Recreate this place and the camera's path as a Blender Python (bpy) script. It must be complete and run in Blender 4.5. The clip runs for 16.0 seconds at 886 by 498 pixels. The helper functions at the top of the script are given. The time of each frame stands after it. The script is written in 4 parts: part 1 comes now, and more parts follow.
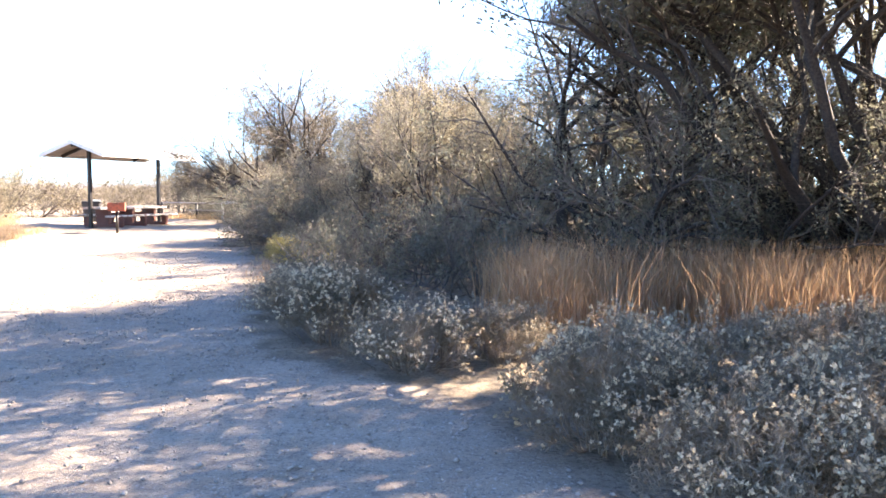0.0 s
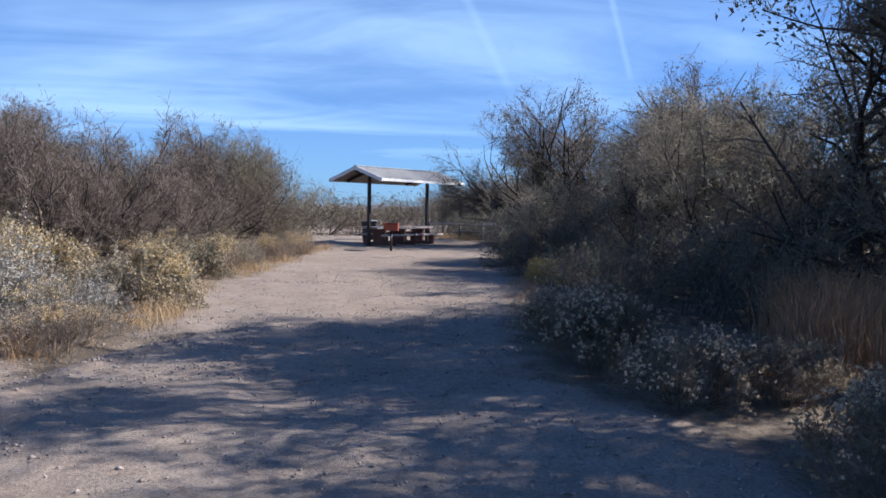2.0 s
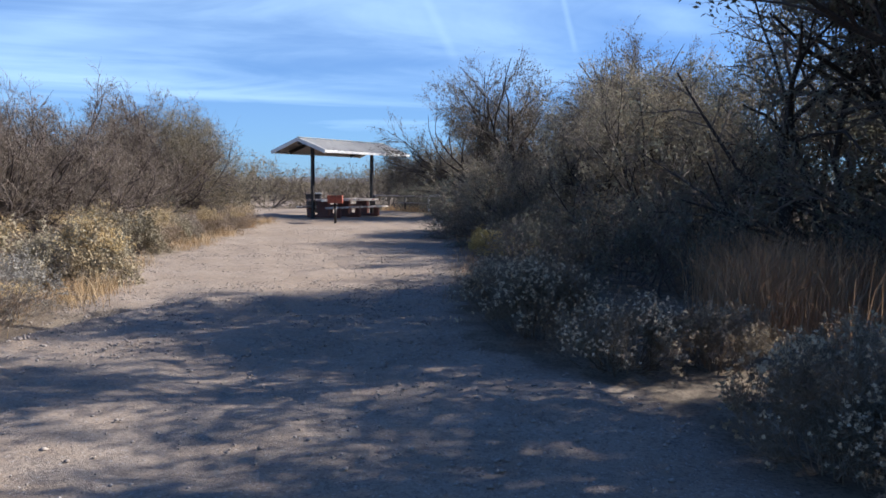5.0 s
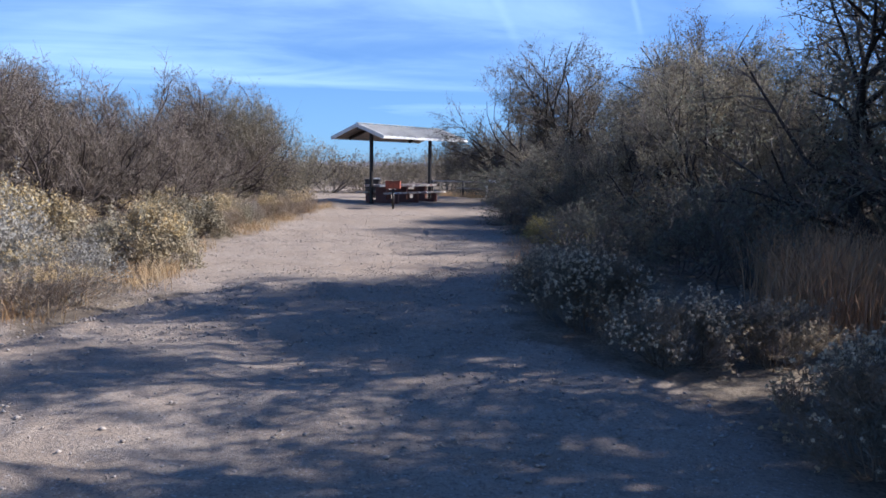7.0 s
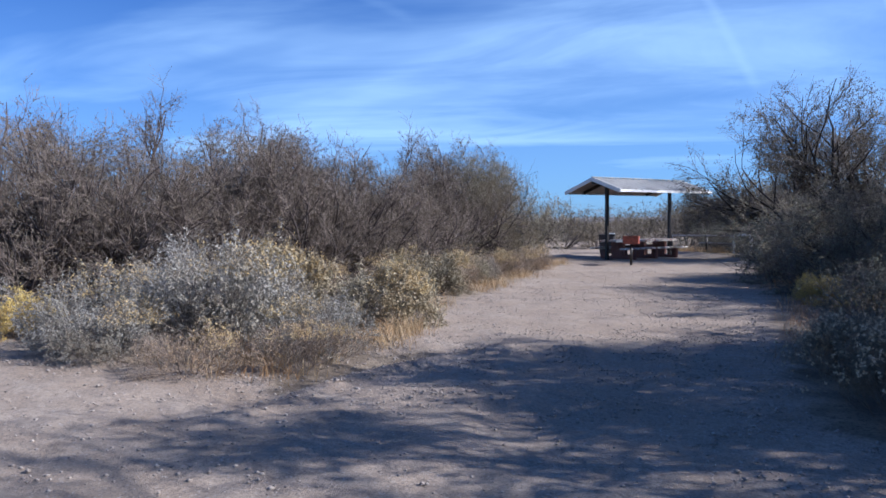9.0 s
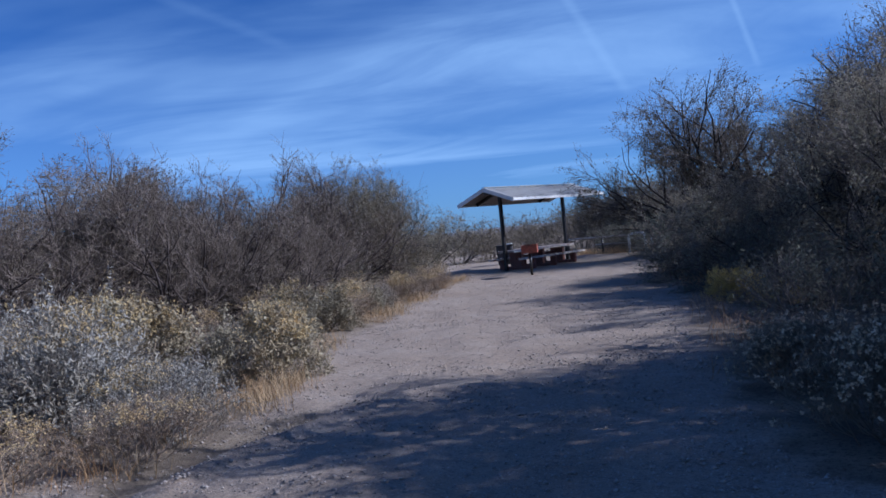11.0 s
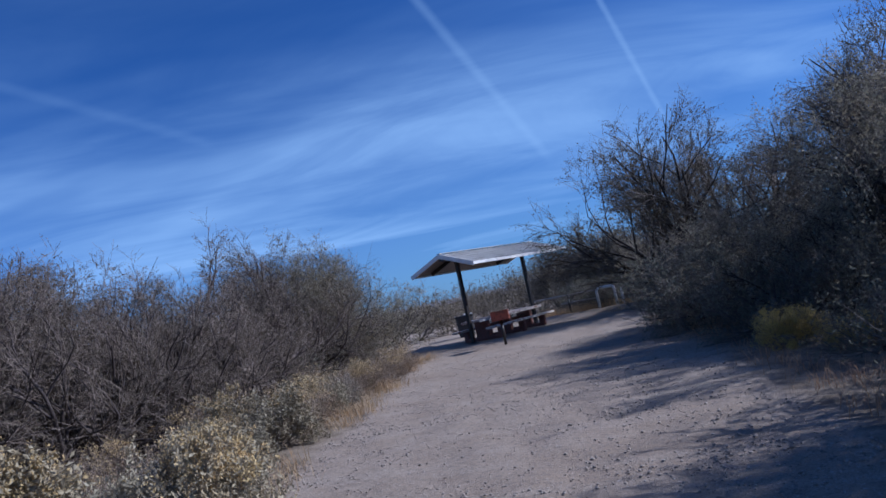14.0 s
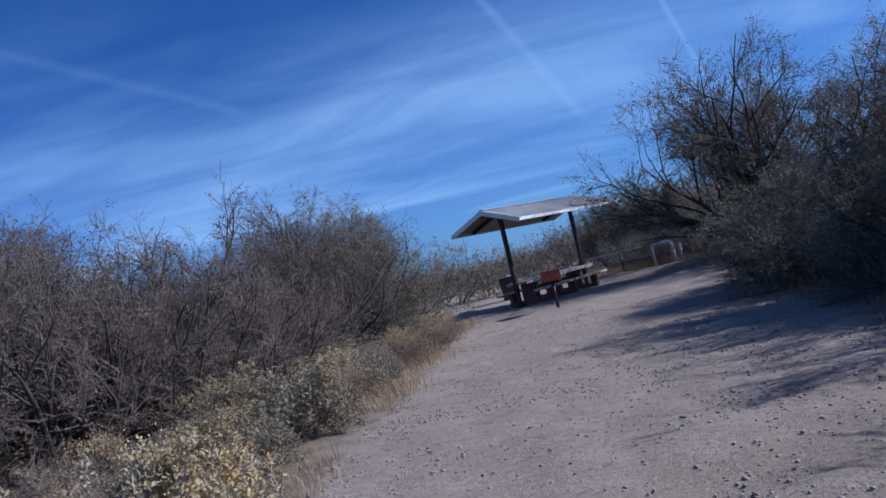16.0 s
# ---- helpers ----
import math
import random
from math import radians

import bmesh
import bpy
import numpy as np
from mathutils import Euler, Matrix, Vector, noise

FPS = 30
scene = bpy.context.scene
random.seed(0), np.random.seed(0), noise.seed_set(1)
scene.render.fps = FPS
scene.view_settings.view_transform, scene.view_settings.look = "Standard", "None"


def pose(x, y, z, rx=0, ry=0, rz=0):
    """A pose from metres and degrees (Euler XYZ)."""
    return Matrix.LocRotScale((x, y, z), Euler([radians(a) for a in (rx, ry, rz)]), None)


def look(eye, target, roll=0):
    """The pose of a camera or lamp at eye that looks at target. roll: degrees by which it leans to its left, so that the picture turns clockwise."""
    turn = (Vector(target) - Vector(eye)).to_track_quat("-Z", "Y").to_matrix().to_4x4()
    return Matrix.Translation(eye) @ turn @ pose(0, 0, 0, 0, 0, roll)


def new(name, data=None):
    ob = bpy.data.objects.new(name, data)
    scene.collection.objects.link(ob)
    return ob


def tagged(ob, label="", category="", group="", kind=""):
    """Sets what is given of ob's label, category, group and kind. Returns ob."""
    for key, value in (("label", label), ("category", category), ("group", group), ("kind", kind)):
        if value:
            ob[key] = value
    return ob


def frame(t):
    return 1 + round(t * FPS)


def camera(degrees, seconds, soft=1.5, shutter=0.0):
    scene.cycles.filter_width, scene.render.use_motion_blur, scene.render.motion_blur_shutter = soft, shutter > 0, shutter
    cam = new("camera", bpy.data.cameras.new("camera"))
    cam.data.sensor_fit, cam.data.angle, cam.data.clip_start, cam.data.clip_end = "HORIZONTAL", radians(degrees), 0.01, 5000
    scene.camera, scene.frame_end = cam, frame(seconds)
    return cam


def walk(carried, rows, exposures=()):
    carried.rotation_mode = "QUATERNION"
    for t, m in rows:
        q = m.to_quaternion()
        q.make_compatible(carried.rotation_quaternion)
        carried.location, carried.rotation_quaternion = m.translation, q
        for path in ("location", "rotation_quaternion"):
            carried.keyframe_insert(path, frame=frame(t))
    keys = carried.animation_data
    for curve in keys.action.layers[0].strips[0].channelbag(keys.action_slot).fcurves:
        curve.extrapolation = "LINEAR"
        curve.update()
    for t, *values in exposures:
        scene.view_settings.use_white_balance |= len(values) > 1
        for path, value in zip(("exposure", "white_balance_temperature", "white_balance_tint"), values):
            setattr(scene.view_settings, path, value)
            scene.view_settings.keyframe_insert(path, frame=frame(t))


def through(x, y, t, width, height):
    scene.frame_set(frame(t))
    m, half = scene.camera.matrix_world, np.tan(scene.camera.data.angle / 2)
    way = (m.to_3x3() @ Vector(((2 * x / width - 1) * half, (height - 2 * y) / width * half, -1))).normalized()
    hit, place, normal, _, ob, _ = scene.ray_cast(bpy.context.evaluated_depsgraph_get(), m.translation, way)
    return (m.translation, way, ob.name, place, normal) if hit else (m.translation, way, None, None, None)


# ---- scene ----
cam = camera(62.0, 16.0, soft=1.65)
PATH = [
    (0, (0.039, 0.082, 1.493), (-0.045, 2.074, 1.335), 0.5),
    (0.5, (-0.087, 0.11, 1.498), (-0.374, 2.088, 1.411), 0.5),
    (1, (-0.121, 0.071, 1.506), (-0.78, 1.955, 1.379), 0.0),
    (1.5, (-0.114, 0.058, 1.513), (-0.928, 1.882, 1.409), 0.4),
    (2, (-0.092, 0.048, 1.513), (-0.839, 1.9, 1.406), 0.8),
    (2.5, (-0.074, 0.075, 1.508), (-0.726, 1.963, 1.394), 0.1),
    (3, (-0.045, 0.124, 1.504), (-0.606, 2.039, 1.37), -0.3),
    (3.5, (-0.032, 0.136, 1.498), (-0.547, 2.061, 1.337), 0.1),
    (4, (-0.035, 0.139, 1.492), (-0.558, 2.062, 1.32), 0.1),
    (4.5, (-0.034, 0.114, 1.496), (-0.59, 2.027, 1.32), 0.1),
    (4.7, (-0.037, 0.103, 1.498), (-0.619, 2.008, 1.321), 0.3),
    (7, (0.05, 0.136, 1.547), (-0.709, 1.973, 1.324), 0.7),
    (7.5, (-0.085, 0.123, 1.535), (-1.044, 1.857, 1.264), -1.7),
    (8, (-0.214, 0.232, 1.536), (-1.28, 1.911, 1.325), -3.7),
    (8.5, (-0.337, 0.409, 1.537), (-1.677, 1.881, 1.344), -4.6),
    (9, (-0.495, 0.574, 1.533), (-1.781, 2.104, 1.459), -0.4),
    (11.3, (-1.434, 2.121, 1.551), (-2.473, 3.829, 1.526), -5.6),
    (11.5, (-1.583, 2.264, 1.53), (-2.574, 4.001, 1.554), -2.8),
    (12, (-1.922, 2.603, 1.544), (-2.709, 4.441, 1.578), -5.2),
    (12.5, (-2.238, 2.949, 1.561), (-3.335, 4.62, 1.607), -8.9),
    (13, (-2.571, 3.234, 1.553), (-3.553, 4.976, 1.581), -10.0),
    (13.5, (-2.823, 3.625, 1.542), (-3.825, 5.354, 1.598), -11.8),
    (14, (-3.145, 3.971, 1.549), (-4.037, 5.756, 1.694), -12.1),
    (14.5, (-3.4, 4.372, 1.523), (-4.218, 6.196, 1.562), -11.3),
    (15, (-3.699, 4.745, 1.542), (-4.787, 6.422, 1.608), -13.2),
    (15.5, (-4.025, 5.175, 1.518), (-4.858, 6.993, 1.456), -11.0),
    (16, (-4.292, 5.67, 1.528), (-5.287, 7.403, 1.598), -13.3),
]
EXPOSURES = [(0, 3.15, 7700, 17), (0.5, 2.55, 7400, 17), (1.0, 1.85, 6850, 16), (1.5, 1.1, 6300, 15), (2.0, 0.75, 5950, 16), (3.0, 0.65, 5950, 16), (4.7, 0.8, 6250, 14),
             (7.0, 0.82, 5850, 16), (9.2, 0.62, 5550, 16), (11.3, 0.07, 5120, 18), (16, 0.03, 5120, 18)]
walk(cam, [(t, look(eye, target, roll)) for t, eye, target, roll in PATH], EXPOSURES)

# ---------------------------------------------------------------- light
SUN_AZ, SUN_EL = 62.0, 34.0
az, el = radians(SUN_AZ), radians(SUN_EL)
SUN_DIR = Vector((math.sin(az) * math.cos(el), math.cos(az) * math.cos(el), math.sin(el)))
sun = new("sun", bpy.data.lights.new("sun", "SUN"))
sun.data.energy, sun.data.angle, sun.data.color = 5.0, radians(0.53), (1.0, 0.95, 0.87)
sun.matrix_world = look(SUN_DIR * 80, (0, 0, 0))

world = bpy.data.worlds.new("desert_sky")
scene.world = world
world.use_nodes = True


class Nodes:
    """Short-hand for building node trees."""

    def __init__(self, tree):
        self.t = tree
        tree.nodes.clear()

    def add(self, kind, **props):
        n = self.t.nodes.new(kind)
        ins = props.pop("ins", {})
        for k, v in props.items():
            setattr(n, k, v)
        for k, v in ins.items():
            if isinstance(v, bpy.types.NodeSocket):
                self.t.links.new(v, n.inputs[k])
            else:
                n.inputs[k].default_value = v
        return n

    def math(self, op, a, b=0.0, c=0.0, clamp=False):
        return self.add("ShaderNodeMath", operation=op, use_clamp=clamp, ins={0: a, 1: b, 2: c}).outputs[0]

    def mix(self, fac, a, b, blend="MIX"):
        n = self.add("ShaderNodeMix", data_type="RGBA", blend_type=blend)
        for key, v in ((0, fac), (6, a), (7, b)):
            if isinstance(v, bpy.types.NodeSocket):
                self.t.links.new(v, n.inputs[key])
            else:
                n.inputs[key].default_value = v if key == 0 else (*v, 1.0) if len(v) == 3 else v
        return n.outputs[2]

    def ramp(self, fac, lo, hi, a=0.0, b=1.0):
        n = self.add("ShaderNodeMapRange", interpolation_type="SMOOTHSTEP",
                     ins={0: fac, 1: lo, 2: hi, 3: a, 4: b})
        return n.outputs[0]

    def noise(self, vec, scale, detail=4.0, rough=0.55, distort=0.0):
        return self.add("ShaderNodeTexNoise", ins={"Vector": vec, "Scale": scale, "Detail": detail,
                                                   "Roughness": rough, "Distortion": distort}).outputs[0]


def build_sky():
    n = Nodes(world.node_tree)
    sky = n.add("ShaderNodeTexSky", sky_type="NISHITA", sun_disc=False, sun_elevation=el, sun_rotation=az,
                altitude=700.0, air_density=1.0, dust_density=0.6, ozone_density=2.5)
    d = n.add("ShaderNodeTexCoord").outputs["Generated"]
    xyz = n.add("ShaderNodeSeparateXYZ", ins={0: d})
    # thin cirrus: noise on a plane high above, drawn out along one way
    up = n.math("ADD", n.math("MAXIMUM", xyz.outputs[2], 0.0), 0.12)
    px, py = n.math("DIVIDE", xyz.outputs[0], up), n.math("DIVIDE", xyz.outputs[1], up)
    flat = n.add("ShaderNodeCombineXYZ", ins={0: px, 1: py, 2: 0.0}).outputs[0]
    turned = n.add("ShaderNodeMapping", ins={0: flat, 2: (0, 0, radians(CIRRUS_TURN))}).outputs[0]
    drawn = n.add("ShaderNodeMapping", ins={0: turned, 3: (0.3, 0.66, 1.0)}).outputs[0]
    veil = n.noise(drawn, 0.75, 5.0, 0.55, 0.5)
    wisp = n.noise(drawn, 2.4, 6.0, 0.6, 0.9)
    cloud = n.math("MULTIPLY", n.ramp(veil, 0.34, 0.64), n.ramp(wisp, 0.28, 0.72, 0.5, 1.0))
    fade = n.math("MULTIPLY", n.ramp(xyz.outputs[2], 0.02, 0.10), n.ramp(xyz.outputs[2], 0.18, 0.42, 1.0, 0.15))
    cloud = n.math("MULTIPLY", n.math("MULTIPLY", cloud, fade), 0.8)
    cloud = n.math("MAXIMUM", cloud, n.ramp(xyz.outputs[2], 0.0, 0.42, 0.30, 0.0))
    # contrails: narrow bands along great circles, between two heights
    for normal, along, wide, lo, hi, amount in CONTRAILS:
        off = n.add("ShaderNodeVectorMath", operation="DOT_PRODUCT", ins={0: d, 1: normal}).outputs["Value"]
        off = n.math("ADD", n.math("ABSOLUTE", off), n.math("MULTIPLY", n.math("SUBTRACT", n.noise(d, 40.0), 0.5), 0.004))
        run = n.add("ShaderNodeVectorMath", operation="DOT_PRODUCT", ins={0: d, 1: along}).outputs["Value"]
        band = n.math("MULTIPLY", n.ramp(off, 0.0, wide, 1.0, 0.0),
                      n.math("MULTIPLY", n.ramp(run, lo, lo + 0.03), n.ramp(run, hi - 0.01, hi, 1.0, 0.0)))
        cloud = n.math("ADD", cloud, n.math("MULTIPLY", n.math("SUBTRACT", 1.0, cloud), n.math("MULTIPLY", band, amount)))
    deep = n.mix(1.0, sky.outputs[0], SKY_TINT, "MULTIPLY")
    both = n.mix(cloud, deep, CLOUD)
    bg = n.add("ShaderNodeBackground", ins={"Color": both, "Strength": 0.049})
    n.add("ShaderNodeOutputWorld", ins={0: bg.outputs[0]})


CIRRUS_TURN = -26.0
SKY_TINT = (0.34, 0.81, 1.5)
CLOUD = (8.0, 12.0, 16.0)
CONTRAILS = [
    ((-0.8738, -0.1917, -0.4469), (-0.354, -0.3794, 0.8549), 0.010, -0.13, 0.40, 0.15),
    ((-0.9635, -0.0914, -0.2516), (-0.2202, -0.2637, 0.9391), 0.006, -0.08, 0.40, 0.2),
    ((-0.4637, -0.0988, -0.8804), (-0.5058, -0.7864, 0.3546), 0.010, -0.15, 0.30, 0.06),
]
build_sky()


# ---------------------------------------------------------------- materials
def material(name, build):
    m = bpy.data.materials.new(name)
    m.use_nodes = True
    n = Nodes(m.node_tree)
    bsdf = n.add("ShaderNodeBsdfPrincipled")
    n.add("ShaderNodeOutputMaterial", ins={0: bsdf.outputs[0]})
    build(n, bsdf)
    return m


def link(n, a, b):
    n.t.links.new(a, b)


def bump(n, bsdf, height, strength, distance):
    b = n.add("ShaderNodeBump", ins={"Strength": strength, "Distance": distance, "Height": height})
    link(n, b.outputs[0], bsdf.inputs["Normal"])


def foliage(name, a, b, c, rough=0.65, through=0.25):
    """Leaf or twig colour that varies from piece to piece and plant to plant."""
    def build(n, s):
        g = n.add("ShaderNodeNewGeometry")
        isl = g.outputs["Random Per Island"]
        own = n.add("ShaderNodeObjectInfo").outputs["Random"]
        pos = n.add("ShaderNodeTexCoord").outputs["Object"]
        blot = n.noise(pos, 1.3, 3.0)
        col = n.mix(n.ramp(isl, 0.0, 1.0), a, b)
        col = n.mix(n.ramp(blot, 0.42, 0.68), col, c)
        v = n.math("ADD", 0.78, n.math("MULTIPLY", own, 0.4))
        hsv = n.add("ShaderNodeHueSaturation", ins={"Color": col, "Value": v})
        link(n, hsv.outputs[0], s.inputs["Base Color"])
        s.inputs["Roughness"].default_value = rough
        s.inputs["Specular IOR Level"].default_value = 0.2
        s.inputs["Transmission Weight"].default_value = 0.0
        if through:
            tr = n.add("ShaderNodeBsdfTranslucent", ins={"Color": hsv.outputs[0]})
            both = n.add("ShaderNodeMixShader", ins={0: through, 1: s.outputs[0], 2: tr.outputs[0]})
            out = [x for x in n.t.nodes if x.type == "OUTPUT_MATERIAL"][0]
            link(n, both.outputs[0], out.inputs[0])
    return material(name, build)


def bark(name, a, b):
    def build(n, s):
        pos = n.add("ShaderNodeTexCoord").outputs["Object"]
        fine = n.noise(pos, 38.0, 5.0, 0.7)
        broad = n.noise(pos, 3.0, 3.0)
        col = n.mix(n.ramp(fine, 0.3, 0.7), a, b)
        col = n.mix(n.math("MULTIPLY", broad, 0.5), col, tuple(x * 0.6 for x in a))
        link(n, col, s.inputs["Base Color"])
        s.inputs["Roughness"].default_value = 0.9
        bump(n, s, fine, 0.6, 0.02)
    return material(name, build)


def ground_build(n, s):
    pos = n.add("ShaderNodeTexCoord").outputs["Object"]
    road = n.add("ShaderNodeAttribute", attribute_name="road").outputs["Fac"]
    broad = n.noise(pos, 0.35, 4.0, 0.6)
    mid = n.noise(pos, 2.2, 5.0, 0.65)
    grit = n.noise(pos, 34.0, 6.0, 0.75)
    speck = n.noise(pos, 85.0, 3.0, 0.6)
    ruts = n.noise(n.add("ShaderNodeMapping", ins={0: pos, 2: (0, 0, radians(-62)), 3: (0.35, 2.2, 1.0)}).outputs[0], 1.1, 4.0, 0.6)
    pale = n.mix(n.ramp(mid, 0.3, 0.7), (0.335, 0.262, 0.195), (0.425, 0.345, 0.265))
    pale = n.mix(n.ramp(broad, 0.35, 0.65), pale, (0.33, 0.253, 0.183))
    pale = n.mix(n.ramp(ruts, 0.45, 0.7, 0.0, 0.6), pale, (0.42, 0.345, 0.268))
    pale = n.mix(n.ramp(grit, 0.5, 0.66, 0.0, 0.85), pale, (0.16, 0.135, 0.115))
    pale = n.mix(n.ramp(n.noise(pos, 11.0, 6.0, 0.8), 0.48, 0.64, 0.0, 0.65), pale, (0.20, 0.16, 0.125))
    pale = n.mix(n.ramp(speck, 0.58, 0.68, 0.0, 0.8), pale, (0.11, 0.095, 0.085))
    pale = n.mix(n.ramp(n.noise(pos, 52.0, 3.0, 0.6), 0.58, 0.68, 0.0, 0.8), pale, (0.50, 0.45, 0.39))
    litter = n.mix(n.ramp(mid, 0.35, 0.65), (0.19, 0.15, 0.108), (0.31, 0.248, 0.175))
    litter = n.mix(n.ramp(grit, 0.45, 0.7), litter, (0.09, 0.068, 0.05))
    edge = n.ramp(n.math("ADD", road, n.math("MULTIPLY", n.math("SUBTRACT", mid, 0.5), 0.9)), 0.3, 0.7)
    col = n.mix(edge, litter, pale)
    link(n, col, s.inputs["Base Color"])
    s.inputs["Roughness"].default_value = 0.95
    s.inputs["Specular IOR Level"].default_value = 0.15
    h = n.math("ADD", n.math("MULTIPLY", grit, 0.5), n.math("MULTIPLY", speck, 0.25))
    h = n.math("ADD", h, n.math("MULTIPLY", mid, 0.6))
    bump(n, s, h, 0.8, 0.035)


def stone_build(n, s):
    isl = n.add("ShaderNodeNewGeometry").outputs["Random Per Island"]
    pos = n.add("ShaderNodeTexCoord").outputs["Object"]
    col = n.mix(isl, (0.14, 0.118, 0.10), (0.46, 0.405, 0.345))
    col = n.mix(n.noise(pos, 60.0), col, (0.33, 0.27, 0.22))
    link(n, col, s.inputs["Base Color"])
    s.inputs["Roughness"].default_value = 0.85


def painted(name, base, worn, scale=9.0, amount=(0.5, 0.62), rough=0.55, metal=0.0):
    """Old paint, chipped and stained through to what lies beneath."""
    def build(n, s):
        pos = n.add("ShaderNodeTexCoord").outputs["Object"]
        chips = n.noise(pos, scale, 6.0, 0.65)
        dirt = n.noise(pos, scale * 0.25, 4.0)
        col = n.mix(n.ramp(chips, *amount), base, worn)
        col = n.mix(n.ramp(dirt, 0.45, 0.75, 0.0, 0.45), col, tuple(x * 0.55 for x in base))
        link(n, col, s.inputs["Base Color"])
        s.inputs["Roughness"].default_value = rough
        s.inputs["Metallic"].default_value = metal
        bump(n, s, chips, 0.25, 0.004)
    return material(name, build)


M_GROUND = material("desert_ground", ground_build)
M_STONE = material("gravel_stone", stone_build)
M_BARK = bark("mesquite_bark", (0.022, 0.017, 0.014), (0.085, 0.068, 0.056))
M_BARK_BROWN = bark("brown_bark", (0.036, 0.027, 0.024), (0.12, 0.092, 0.08))
M_TWIG = foliage("grey_twig", (0.105, 0.088, 0.073), (0.21, 0.178, 0.148), (0.135, 0.11, 0.09), 0.8, 0.0)
M_TWIG_BROWN = foliage("brown_twig", (0.14, 0.11, 0.09), (0.25, 0.202, 0.168), (0.175, 0.138, 0.11), 0.8, 0.0)
M_LEAF = foliage("olive_leaf", (0.145, 0.148, 0.11), (0.235, 0.238, 0.178), (0.225, 0.205, 0.145), 0.6, 0.46)
M_LEAF_PALE = foliage("pale_leaf", (0.245, 0.224, 0.153), (0.385, 0.352, 0.244), (0.335, 0.272, 0.167), 0.6, 0.42)
M_LEAF_DRY = foliage("dry_leaf", (0.155, 0.13, 0.086), (0.25, 0.21, 0.145), (0.185, 0.16, 0.10))
M_SAGE = foliage("sage_stem", (0.24, 0.20, 0.148), (0.36, 0.31, 0.235), (0.35, 0.245, 0.16), 0.75, 0.25)
M_SAGE_TWIG = foliage("brown_brush_stem", (0.15, 0.112, 0.08), (0.27, 0.21, 0.15), (0.21, 0.145, 0.10), 0.8, 0.0)
M_GREY = foliage("grey_saltbush_leaf", (0.335, 0.317, 0.278), (0.47, 0.448, 0.39), (0.345, 0.305, 0.23), 0.75, 0.2)
M_GREY_TWIG = foliage("grey_brush_twig", (0.15, 0.13, 0.108), (0.27, 0.245, 0.21), (0.19, 0.15, 0.112), 0.8, 0.0)
M_FLOWER = foliage("dry_flower", (0.52, 0.41, 0.27), (0.66, 0.55, 0.38), (0.46, 0.32, 0.18), 0.7, 0.25)
M_SALT = foliage("saltbush_leaf", (0.24, 0.21, 0.142), (0.38, 0.335, 0.235), (0.35, 0.28, 0.17), 0.7, 0.2)
M_BUD = foliage("brown_leaf_remnant", (0.145, 0.122, 0.09), (0.24, 0.205, 0.15), (0.185, 0.155, 0.105), 0.7, 0.3)
M_GOLD = foliage("golden_leaf", (0.60, 0.45, 0.13), (0.74, 0.58, 0.22), (0.54, 0.38, 0.13), 0.7, 0.3)
M_TAN = foliage("tan_dry_leaf", (0.29, 0.222, 0.155), (0.43, 0.34, 0.24), (0.36, 0.25, 0.155), 0.75, 0.2)
M_YELLOW = foliage("yellow_leaf", (0.52, 0.39, 0.18), (0.65, 0.50, 0.26), (0.50, 0.35, 0.16))
M_STRAW = foliage("straw", (0.50, 0.345, 0.18), (0.66, 0.50, 0.30), (0.48, 0.29, 0.14), 0.7, 0.2)
M_STRAW_RED = foliage("russet_straw", (0.33, 0.195, 0.11), (0.50, 0.335, 0.20), (0.41, 0.26, 0.145), 0.7, 0.3)
M_POST = painted("dark_brown_steel", (0.018, 0.014, 0.013), (0.05, 0.035, 0.028), 14.0, (0.55, 0.7), 0.45)
M_ROOF = painted("pale_metal_roof", (0.60, 0.59, 0.55), (0.45, 0.43, 0.39), 3.0, (0.5, 0.7), 0.4)
M_FASCIA = painted("white_fascia", (0.78, 0.77, 0.73), (0.5, 0.48, 0.44), 8.0, (0.58, 0.7), 0.5)
M_UNDER = painted("brown_soffit", (0.20, 0.155, 0.13), (0.14, 0.10, 0.08), 5.0, (0.5, 0.7), 0.6)
M_REDBROWN = painted("red_brown_paint", (0.19, 0.068, 0.048), (0.12, 0.055, 0.042), 10.0, (0.5, 0.65), 0.6)
M_CHIPPED = painted("chipped_concrete", (0.62, 0.57, 0.50), (0.28, 0.13, 0.095), 9.0, (0.5, 0.58), 0.85)
M_TOP = painted("worn_table_top", (0.42, 0.31, 0.26), (0.56, 0.50, 0.44), 7.0, (0.45, 0.6), 0.8)
M_RUST = painted("rusty_grill", (0.34, 0.09, 0.05), (0.16, 0.06, 0.04), 12.0, (0.48, 0.65), 0.8)
M_BLACK = painted("black_plastic", (0.03, 0.028, 0.03), (0.06, 0.055, 0.05), 8.0, (0.55, 0.7), 0.55)
M_WHITE = painted("white_pipe_paint", (0.74, 0.73, 0.69), (0.4, 0.33, 0.27), 8.0, (0.56, 0.66), 0.5)
M_RAIL = painted("weathered_pipe_paint", (0.36, 0.33, 0.30), (0.2, 0.15, 0.12), 8.0, (0.5, 0.64), 0.6)
M_HILL = foliage("far_hill_rock", (0.17, 0.18, 0.215), (0.205, 0.21, 0.245), (0.145, 0.155, 0.19), 0.9, 0.0)


